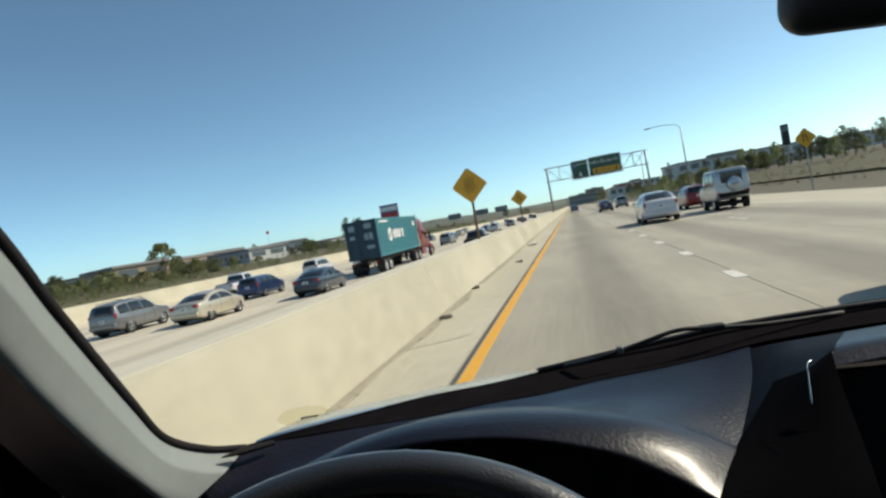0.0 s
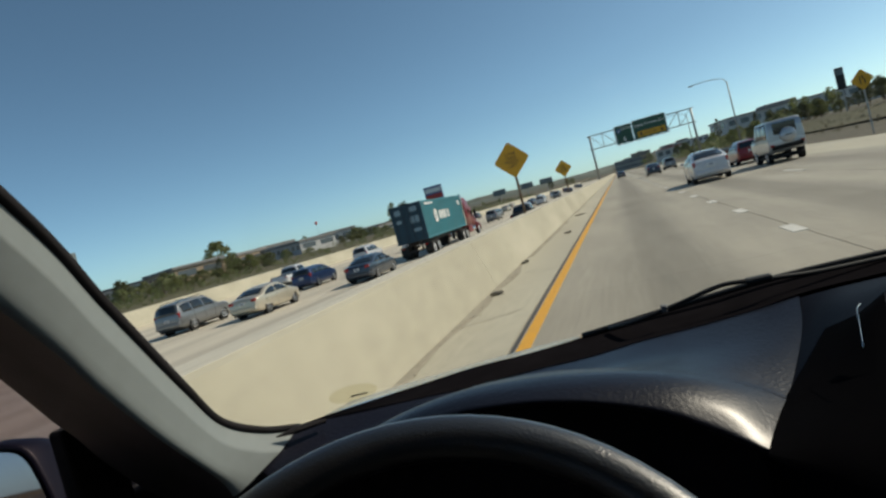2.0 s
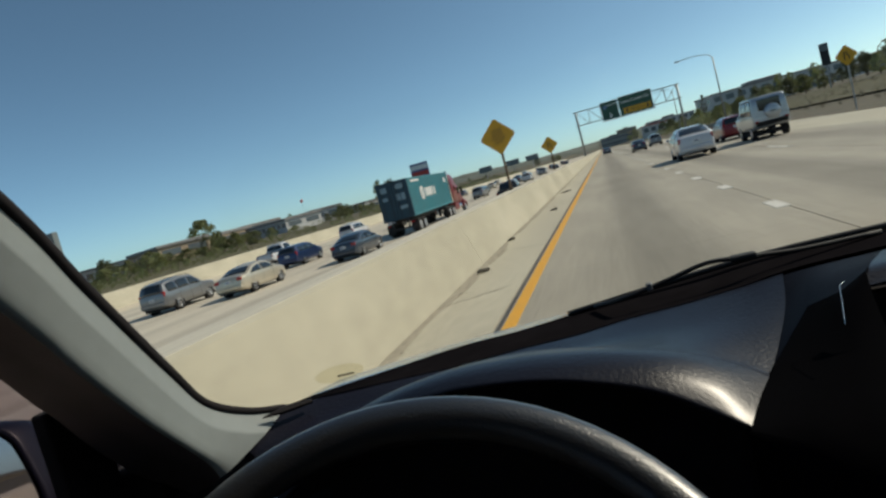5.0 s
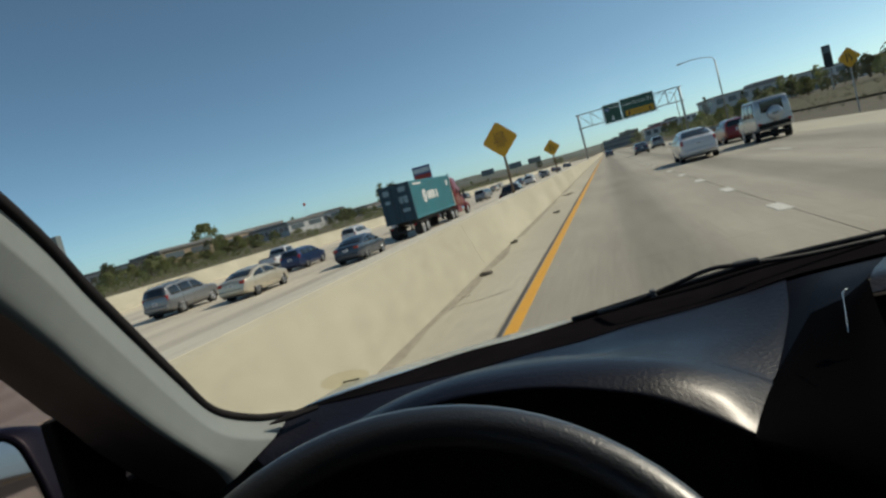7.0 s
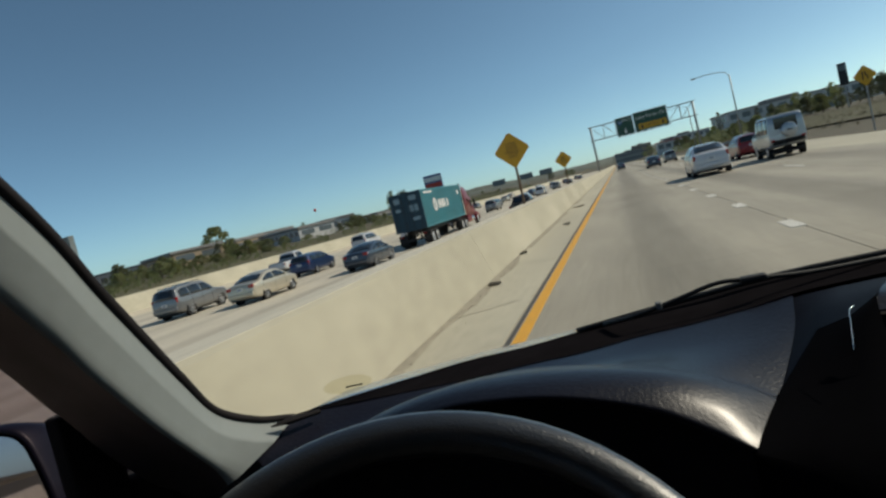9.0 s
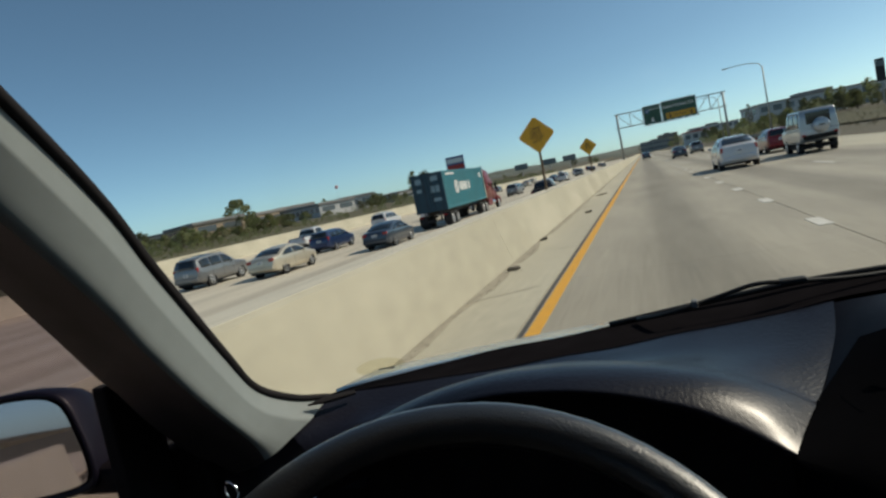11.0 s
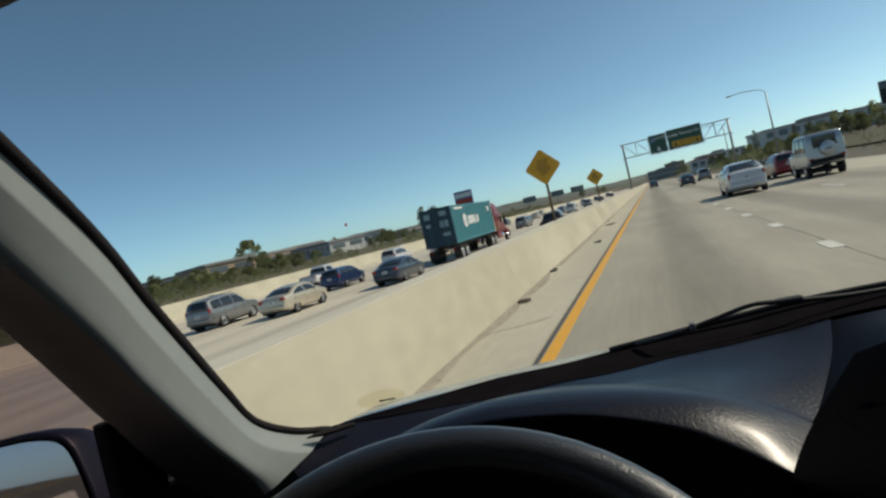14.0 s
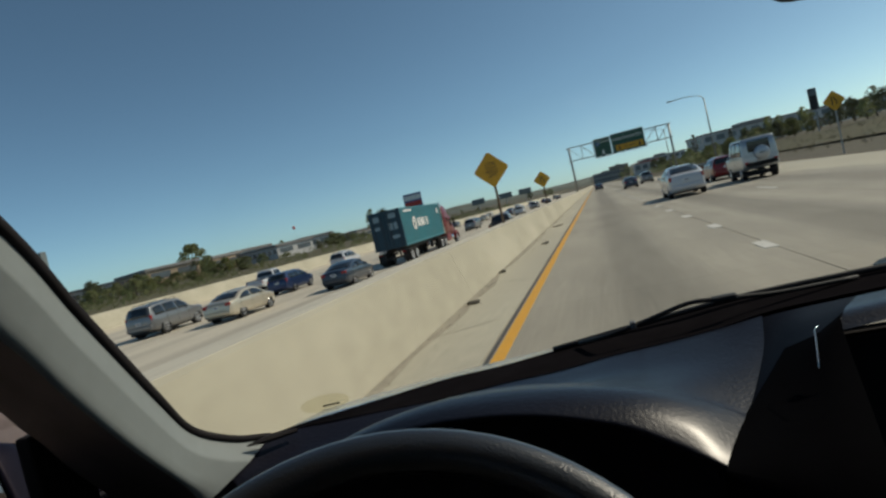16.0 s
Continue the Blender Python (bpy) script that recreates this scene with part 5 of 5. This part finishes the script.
def guardrail():
    """A steel beam on wooden posts along the right-hand verge."""
    root = thing("guardrail", "weathered steel guardrail on dark wooden posts", "guardrail")
    beam = [(-0.02, 0.46), (-0.06, 0.50), (-0.06, 0.56), (-0.02, 0.60), (-0.06, 0.64), (-0.06, 0.70), (-0.02, 0.74), (0.0, 0.74), (0.0, 0.46)]
    part("rail", loft([[(x, y, z) for x, z in beam] for y in (0.0, 12.0, 24.0, 38.0)]), M_GALV, root)
    for k in range(20):
        part("post", box(0.0, 0.2, 2.0 * k + 0.1, 2.0 * k + 0.3, -0.3, 0.82, 0.01), M_WOOD, root)
    return root


place(guardrail(), 17.6, 84.0, -0.02)

# roadside billboards and tall signs on the far side
M_PANEL = mat("panel_grey", (0.16, 0.19, 0.20), 0.6, grain=0.15, scale=0.8, stain=0.5, stain_scale=0.4, other=(0.09, 0.11, 0.10))
M_PANEL_B = mat("panel_blue", (0.10, 0.13, 0.26), 0.6, grain=0.1, scale=0.8)
M_PANEL_R = mat("panel_red", (0.45, 0.05, 0.04), 0.6, grain=0.1, scale=0.8)


def billboard(label, w, h, foot, legs, panel=M_PANEL, band=None):
    root = thing("billboard", label, "billboard")
    part("panel", box(-w / 2, w / 2, -0.2, 0.2, foot, foot + h, 0.04), panel, root)
    if band:
        part("panel_stripe", box(-w / 2 + 0.3, w / 2 - 0.3, -0.24, -0.2, foot + h * 0.55, foot + h * 0.85), M_SIGN_W, root)
        part("panel_stripe", box(-w / 2 + 0.3, w / 2 - 0.3, -0.24, -0.2, foot + h * 0.12, foot + h * 0.42), band, root)
    for k in range(legs):
        x = (k - (legs - 1) / 2) * w * 0.5
        part("leg", tube([(x, 0.3, -1), (x, 0.3, foot + h * 0.8)], 0.22, 8), M_GALV, root)
    return root


place(billboard("grey roadside sign panel seen at an angle", 4.2, 2.6, 3.2, 1), -39.2, 38.0, 0.0, -20)
place(billboard("two-legged tall sign with blue and red panel", 7.0, 5.4, 8.0, 2, M_PANEL_B, M_PANEL_R), -66, 235, 0.6)
for x, y in ((-75, 420), (-58, 430), (-46, 440)):
    place(billboard("far grey freeway sign panel", 8.5, 3.6, 6.0, 1), x, y, 0.0)

def pylon_sign():
    root = thing("pylon_sign", "tall dark roadside pylon sign on a pole", "sign")
    part("post", tube([(0, 0, -0.5), (0, 0, 5.0)], 0.13, 8), M_GALV, root)
    part("panel", box(-0.62, 0.62, -0.3, 0.3, 3.7, 7.2, 0.06), M_SIGN_B, root)
    part("panel_stripe", box(-0.5, 0.5, -0.33, -0.3, 6.0, 6.9), M_PANEL, root)
    return root


place(pylon_sign(), 36.9, 120.0, ground_z(36.9, 120.0), -12)

# ---------------------------------------------------------------- buildings
M_WALL_W = mat("white_render", (0.58, 0.57, 0.55), 0.85, grain=0.05, scale=0.5, stain=0.2, stain_scale=0.15, vary=0.05)
M_WALL_T = mat("tan_render", (0.38, 0.29, 0.20), 0.9, grain=0.06, scale=0.5, stain=0.2, stain_scale=0.2, vary=0.1)
M_ROOF_R = mat("red_roof", (0.40, 0.07, 0.04), 0.8, grain=0.1, scale=1)
M_ROOF_G = mat("flat_roof", (0.24, 0.23, 0.22), 0.9, grain=0.1, scale=1)
# far block's grey, lightened to stand in for haze
M_WALL_G = mat("hazed_grey_render", (0.27, 0.265, 0.25), 0.9, grain=0.06, scale=0.5, stain=0.3, stain_scale=0.1)
M_ROOF_D = mat("dark_roof", (0.06, 0.07, 0.065), 0.8, grain=0.1, scale=1)
# panes kept pale, so that far windows look hazy
M_PANE = mat("window_pane", (0.10, 0.115, 0.125), 0.2, spec=0.8, grain=0.15, scale=0.3, vary=0.2)


def building(label, w, d, h, storeys, bays, wall, roof, group=""):
    """A flat-roofed block; its front, towards the camera, lies at y = 0."""
    root = thing("building", label, "building", group)
    part("wall", box(-w / 2, w / 2, 0, d, -3, h, 0.05), wall, root)
    part("roof", box(-w / 2 - 0.3, w / 2 + 0.3, -0.3, d + 0.3, h, h + 0.5, 0.05), roof, root)
    if h > 4:
        part("roof_plant", box(-w * 0.15, w * 0.1, d * 0.3, d * 0.7, h + 0.5, h + 1.8, 0.05), M_ROOF_G, root)
    sh, bw = h / storeys, w / bays
    for s in range(storeys):
        for b in range(bays):
            x = -w / 2 + bw * (b + 0.5)
            win = part("window", box(x - bw * 0.34, x + bw * 0.34, -0.06, 0.02, s * sh + sh * 0.34, s * sh + sh * 0.80), M_PANE, root)
    for b in range(max(2, int(d / 8))):
        for s in range(storeys):
            y = d * (b + 0.5) / max(2, int(d / 8))
            for side in (-1, 1):
                part("window", box(side * w / 2 - 0.05, side * w / 2 + 0.05, y - 1.8, y + 1.8, s * sh + sh * 0.34, s * sh + sh * 0.80), M_PANE, root)
    return root


place(building("long white two-storey office with dark window bands", 46, 22, 8.0, 2, 11, M_WALL_W, M_ROOF_G), 64, 262, 1.6, 8)
place(building("white low warehouse on the slope", 50, 30, 6.5, 1, 8, M_WALL_W, M_ROOF_G), 125, 300, 2.6, 10)
place(building("grey block beyond the freeway", 30, 20, 11, 2, 9, M_WALL_G, M_ROOF_D), 14, 760, 0.6)
place(building("dark-topped tan office tower far off", 22, 16, 16, 3, 8, M_WALL_T, M_ROOF_D), 30, 800, 0.6)
place(building("low building with a red roof", 16, 12, 5.2, 1, 4, M_WALL_W, M_ROOF_R), 31, 390, 1.8)
place(building("white showroom far along the road", 34, 16, 9, 2, 8, M_WALL_W, M_ROOF_G), 52, 520, 2.0)
rng = random.Random(5)
tan = building("low tan house among trees", 15, 10, 2.5, 1, 7, M_WALL_T, M_ROOF_G, "low houses")
place(tan, -86, 104, ground_z(-86, 104) + 0.2, -30)
pale = building("low white house among trees", 18, 10, 2.4, 1, 8, M_WALL_W, M_ROOF_G, "low houses")
place(pale, -80, 140, ground_z(-80, 140) + 0.2, -30)
for k in range(22):
    y = 90 + 17 * k + rng.uniform(-5, 5)
    x = -78 - rng.uniform(0, 50) - y * 0.06
    o = copy_thing(tan if k % 2 else pale, pose(x, y, ground_z(x, y) + 0.2, 0, 0, rng.uniform(-50, 20)))
    o.scale = (1, 1, rng.uniform(1.1, 1.5))

# ---------------------------------------------------------------- trees
M_BARK = mat("bark", (0.10, 0.075, 0.055), 0.9, grain=0.3, scale=10, stretch=(1, 1, 0.2))
M_LEAF = mat("leaf_green", (0.175, 0.195, 0.080), 0.75, grain=0.35, scale=1.2, stain=0.5, stain_scale=0.4, other=(0.165, 0.155, 0.075), vary=0.3)
M_LEAF_D = mat("leaf_dark", (0.088, 0.10, 0.05), 0.75, grain=0.35, scale=1.2, stain=0.4, stain_scale=0.4, other=(0.10, 0.10, 0.048), vary=0.25)

for m in (M_LEAF, M_LEAF_D):
    # thin leaves let part of the light through
    nodes, links = m.node_tree.nodes, m.node_tree.links
    body, thin, both = nodes["Principled BSDF"], nodes.new("ShaderNodeBsdfTranslucent"), nodes.new("ShaderNodeMixShader")
    both.inputs[0].default_value = 0.42
    links.new(body.inputs["Base Color"].links[0].from_socket, thin.inputs["Color"])
    links.new(body.outputs[0], both.inputs[1])
    links.new(thin.outputs[0], both.inputs[2])
    links.new(both.outputs[0], nodes["Material Output"].inputs["Surface"])


def tree(label, h, spread, seed, leaf=M_LEAF, slim=False, clumps=60):
    r = random.Random(seed)
    root = thing("tree", label, "tree", "roadside trees")
    bm = tube(curve_pts([(0, 0, -0.6), (0.05 * h * r.uniform(-1, 1), 0, h * 0.3), (0.06 * h * r.uniform(-1, 1), 0.03 * h, h * 0.8)], 8), [0.035 * h * (1 - 0.11 * k) for k in range(8)], 7)
    for k in range(5):
        a, z = r.uniform(0, 6.3), h * r.uniform(0.25, 0.6)
        e = (math.cos(a) * spread * 0.6, math.sin(a) * spread * 0.6, z + h * 0.2)
        tube([(0, 0, z), (e[0] * 0.5, e[1] * 0.5, z + h * 0.07), e], [0.012 * h, 0.009 * h, 0.004 * h], 5, bm)
    part("trunk", bm, M_BARK, root)
    verts, faces = [], []
    for c in range(clumps):
        a, u = r.uniform(0, 6.283), r.random()
        zz = h * (0.22 + 0.76 * u)
        env = spread * (math.sin(math.pi * min(1, 0.18 + 0.80 * u)) ** 0.7) * (0.45 if slim else 1.0)
        rr = env * math.sqrt(r.uniform(0.1, 1.0))
        cx, cy = rr * math.cos(a), rr * math.sin(a)
        size = spread * r.uniform(0.16, 0.30) * (0.6 if slim else 1)
        for q in range(16):
            d = Vector((r.gauss(0, 1), r.gauss(0, 1), r.gauss(0, 0.7)))
            d = d.normalized() * size * r.uniform(0.5, 1.1)
            p = Vector((cx, cy, zz)) + d
            n1 = Vector((r.gauss(0, 1), r.gauss(0, 1), r.gauss(0, 1))).normalized()
            n2 = n1.orthogonal().normalized()
            s = size * r.uniform(0.30, 0.55)
            i = len(verts)
            verts += [p + n1 * s, p + n2 * s * 0.6, p - n1 * s * 0.8, p - n2 * s * 0.6]
            faces.append((i, i + 1, i + 2, i + 3))
    me = bpy.data.meshes.new("crown")
    me.from_pydata(verts, [], faces)
    me.materials.append(leaf)
    crown = new("crown", me)
    crown.parent = root
    return root


T = [tree("rounded olive-green tree with a full crown", 6.5, 3.2, 1), tree("dark dense tree with a rounded crown", 8.0, 3.0, 2, M_LEAF_D), tree("slim dark cypress tree beside the freeway", 9.0, 2.4, 3, M_LEAF_D, True),
     tree("low spreading green shrub", 3.2, 2.6, 4), tree("tall loose-crowned eucalyptus tree with bare lower limbs", 11.0, 3.6, 5, M_LEAF, False, 46)]
for o, (x, y) in zip(T, ((-82, 118), (-66, 196), (34, 232), (-64, 150), (-92, 260))):
    place(o, x, y, ground_z(x, y))
rng = random.Random(11)
for k in range(70):
    y = 60 + 6.2 * k + rng.uniform(-4, 4)
    x = -(64 + rng.uniform(0, 1) ** 1.5 * 70 + 0.05 * y)
    i = rng.choice((0, 0, 3, 3, 1, 4)) if y > 130 else rng.choice((0, 3, 3))
    s = rng.uniform(0.25, 0.46)
    o = copy_thing(T[i], pose(x, y, ground_z(x, y), 0, 0, rng.uniform(0, 360)))
    o.scale = (s, s, s * rng.uniform(0.8, 1.1))
for k in range(48):
    y = 190 + 8 * k + rng.uniform(-4, 4)
    x = 22 + rng.uniform(0, 1) ** 1.6 * 36 + (0.02 * y)
    i = rng.choice((0, 3, 3, 1, 2, 0))
    s = rng.uniform(0.55, 0.95)
    o = copy_thing(T[i], pose(x, y, ground_z(x, y), 0, 0, rng.uniform(0, 360)))
    o.scale = (s, s, s)
for k in range(44):
    y = 62 + 5.0 * k + rng.uniform(-3, 3)
    x = -(63 + rng.uniform(0, 1) * 15 + 0.04 * y)
    s = rng.uniform(0.22, 0.40)
    o = copy_thing(T[rng.choice((0, 3, 3, 3, 1))], pose(x, y, ground_z(x, y), 0, 0, rng.uniform(0, 360)))
    o.scale = (s * rng.uniform(0.9, 1.4), s * rng.uniform(0.9, 1.4), s)
for x, y, s, i in ((24, 128, 0.42, 1), (26.5, 137, 0.55, 0), (29, 150, 0.48, 1), (31, 158, 0.62, 2), (33.5, 149, 0.55, 0), (36, 166, 0.6, 1), (28, 172, 0.55, 0), (41, 160, 0.5, 1), (45, 172, 0.5, 4), (39, 181, 0.6, 2)):
    o = copy_thing(T[i], pose(x, y, ground_z(x, y), 0, 0, 37 * i + 11 * x))
    o.scale = (s, s, s)
for k in range(30):
    y = 54 + 1.9 * k + rng.uniform(-1, 1)
    x = -59 - rng.uniform(0, 7)
    s = rng.uniform(0.22, 0.38) * (1.0 + 0.22 * math.sin(0.35 * y))
    o = copy_thing(T[rng.choice((0, 0, 3))], pose(x, y, ground_z(x, y), 0, 0, rng.uniform(0, 360)))
    o.scale = (s * 1.25, s * 1.25, s)
for k in range(26):
    y = 92 + 4.2 * k + rng.uniform(-2, 2)
    x = 30 + 0.05 * y + rng.uniform(0, 9)
    s = rng.uniform(0.34, 0.58)
    o = copy_thing(T[rng.choice((0, 1, 1, 2, 4))], pose(x, y, ground_z(x, y), 0, 0, rng.uniform(0, 360)))
    o.scale = (s, s, s * rng.uniform(0.85, 1.1))
for k in range(14):
    x, y = -62 + 8 * k + rng.uniform(-3, 3), 640 + rng.uniform(-60, 90)
    if -44 < x < 18:
        continue
    copy_thing(T[rng.choice((0, 1, 4))], pose(x, y, ground_z(x, y)))

M_TUFT = mat("dry_tufts", (0.075, 0.07, 0.034), 0.9, grain=0.3, scale=2, stain=0.6, stain_scale=0.3, other=(0.105, 0.088, 0.05))

# brush along the far wall
def brush(name, x0, x1, y0, y1, count, h0, h1, seed, label, leaf=M_LEAF):
    r = random.Random(seed)
    verts, faces = [], []
    for c in range(count):
        y = y0 + (y1 - y0) * r.random() ** 1.5
        x = r.uniform(x0, x1)
        h = r.uniform(h0, h1) * (0.6 + 0.8 * (0.5 + 0.5 * noise.noise(Vector((y * 0.03, seed, 0)))))
        w = h * r.uniform(0.5, 0.9)
        base = ground_z(x, y)
        for q in range(44):
            a, u = r.uniform(0, 6.283), r.random()
            rr = w * math.sqrt(r.random()) * math.sqrt(max(0.05, 1 - u * u))
            p = Vector((x + rr * math.cos(a), y + rr * math.sin(a), base + h * u))
            n1 = Vector((r.gauss(0, 1), r.gauss(0, 1), r.gauss(0, 1))).normalized()
            n2 = n1.orthogonal().normalized()
            s = h * r.uniform(0.06, 0.14)
            i = len(verts)
            verts += [p + n1 * s, p + n2 * s * 0.7, p - n1 * s, p - n2 * s * 0.7]
            faces.append((i, i + 1, i + 2, i + 3))
    me = bpy.data.meshes.new(name)
    me.from_pydata(verts, [], faces)
    me.materials.append(leaf)
    return tagged(new(name, me), label, "shrubs", kind="stuff")


brush("shrubs", -60, -49, 30, 420, 420, 0.5, 1.3, 3, "olive brush along the far side of the freeway")
brush("shrubs", -100, -64, 60, 500, 240, 0.7, 1.7, 4, "olive brush and low trees among houses")
brush("shrubs", 24, 46, 170, 520, 260, 1.2, 2.8, 6, "dark shrubs on the roadside slope")
brush("grass_tufts", 18, 42, 36, 200, 700, 0.12, 0.5, 8, "dry olive-brown grass tufts on the slope", M_TUFT)

# distant ridges; the haze in front of them is mixed into their colour
M_RIDGE = mat("hazed_ridge", (0.115, 0.132, 0.110), 0.95, grain=0.25, scale=0.03, stain=0.8, stain_scale=0.02, other=(0.14, 0.145, 0.115))


def ridge(y, x0, x1, h, seed, name="backdrop"):
    xs = [x0 + (x1 - x0) * i / 160 for i in range(161)]
    lines = []
    for dy, f in ((0, 0.0), (30, 0.5), (70, 0.9), (120, 1.0), (260, 0.6)):
        lines.append([Vector((x, y + dy, -2 + f * (h * (0.75 + 0.5 * noise.noise(Vector((x * 0.004, seed, 0)))) + 1.5 * noise.noise(Vector((x * 0.05, seed, dy * 0.1)))))) for x in xs])
    return tagged(obj(name, sheet(lines), M_RIDGE, True), "wooded hills along the horizon", "hills", kind="structure")


ridge(1000, -2600, -5, 20, 1.0)
ridge(950, 30, 1600, 24, 7.0)
ridge(1700, -2600, 2600, 34, 3.0)

# scraps of tyre rubber and dirt on the shoulder
M_SCRAP = mat("tyre_scrap", (0.10, 0.088, 0.07), 0.9, grain=0.3, scale=20)
rng = random.Random(21)
for x, y, L in ((-2.42, 11.0, 0.36), (-1.95, 21.5, 0.5), (-2.5, 15.2, 0.22), (-2.1, 31.0, 0.5)):
    bm = bmesh.new()
    n = 9
    ctr = [(L * (k / (n - 1) - 0.5), 0.05 * math.sin(k * 1.1) + rng.uniform(-0.015, 0.015), 0.012 + 0.03 * rng.random()) for k in range(n)]
    tube(ctr, [0.012 + 0.028 * math.sin(math.pi * (k + 0.5) / n) * rng.uniform(0.6, 1.2) for k in range(n)], 6, bm)
    o = tagged(obj("tyre_scrap", bm, M_SCRAP), "curled black scrap of tyre rubber on concrete", "debris", "road debris")
    o.matrix_basis = pose(x, y, 0.012, 0, 0, rng.uniform(0, 180))

# crumbs of gravel and rubber gathered at the foot of the barrier
verts, faces = [], []
for k in range(420):
    x = -2.63 + min(0.9, abs(rng.gauss(0, 0.16)))
    y = 4.5 + 40 * rng.random() ** 1.4
    y += 0.5 * math.sin(y * 1.7)
    q = rng.uniform(0.005, 0.017)
    i = len(verts)
    a = rng.uniform(0, 6.283)
    c, d = q * math.cos(a), q * math.sin(a)
    verts += [(x + c, y + d, 0.004), (x - d * 0.7, y + c * 0.7, 0.004), (x - c, y - d, 0.004), (x + d * 0.8, y - c * 0.8, 0.004), (x + 0.3 * d, y + 0.2 * c, 0.004 + q * rng.uniform(0.5, 1.0))]
    faces += [(i, i + 1, i + 4), (i + 1, i + 2, i + 4), (i + 2, i + 3, i + 4), (i + 3, i, i + 4)]
me = bpy.data.meshes.new("gravel")
me.from_pydata(verts, [], faces)
me.materials.append(mat("shoulder_gravel", (0.20, 0.18, 0.14), 0.95, grain=0.5, scale=14))
tagged(new("gravel", me), "loose grey gravel along the barrier's foot", "gravel", kind="stuff")

# red balloon floating over the far lots
bm = bmesh.new()
bmesh.ops.create_icosphere(bm, subdivisions=2, radius=0.38, matrix=Matrix.Diagonal((1, 1, 1.15, 1)))
bl = thing("balloon", "round red advertising balloon on a string", "balloon", m=pose(-74, 150, 0.9))
part("envelope", bm, M_PANEL_R, bl, "", True).location.z = 7.4
part("tether", tube([(0, 0, -0.5), (0, 0, 6.6)], 0.03, 5), M_GALV, bl)
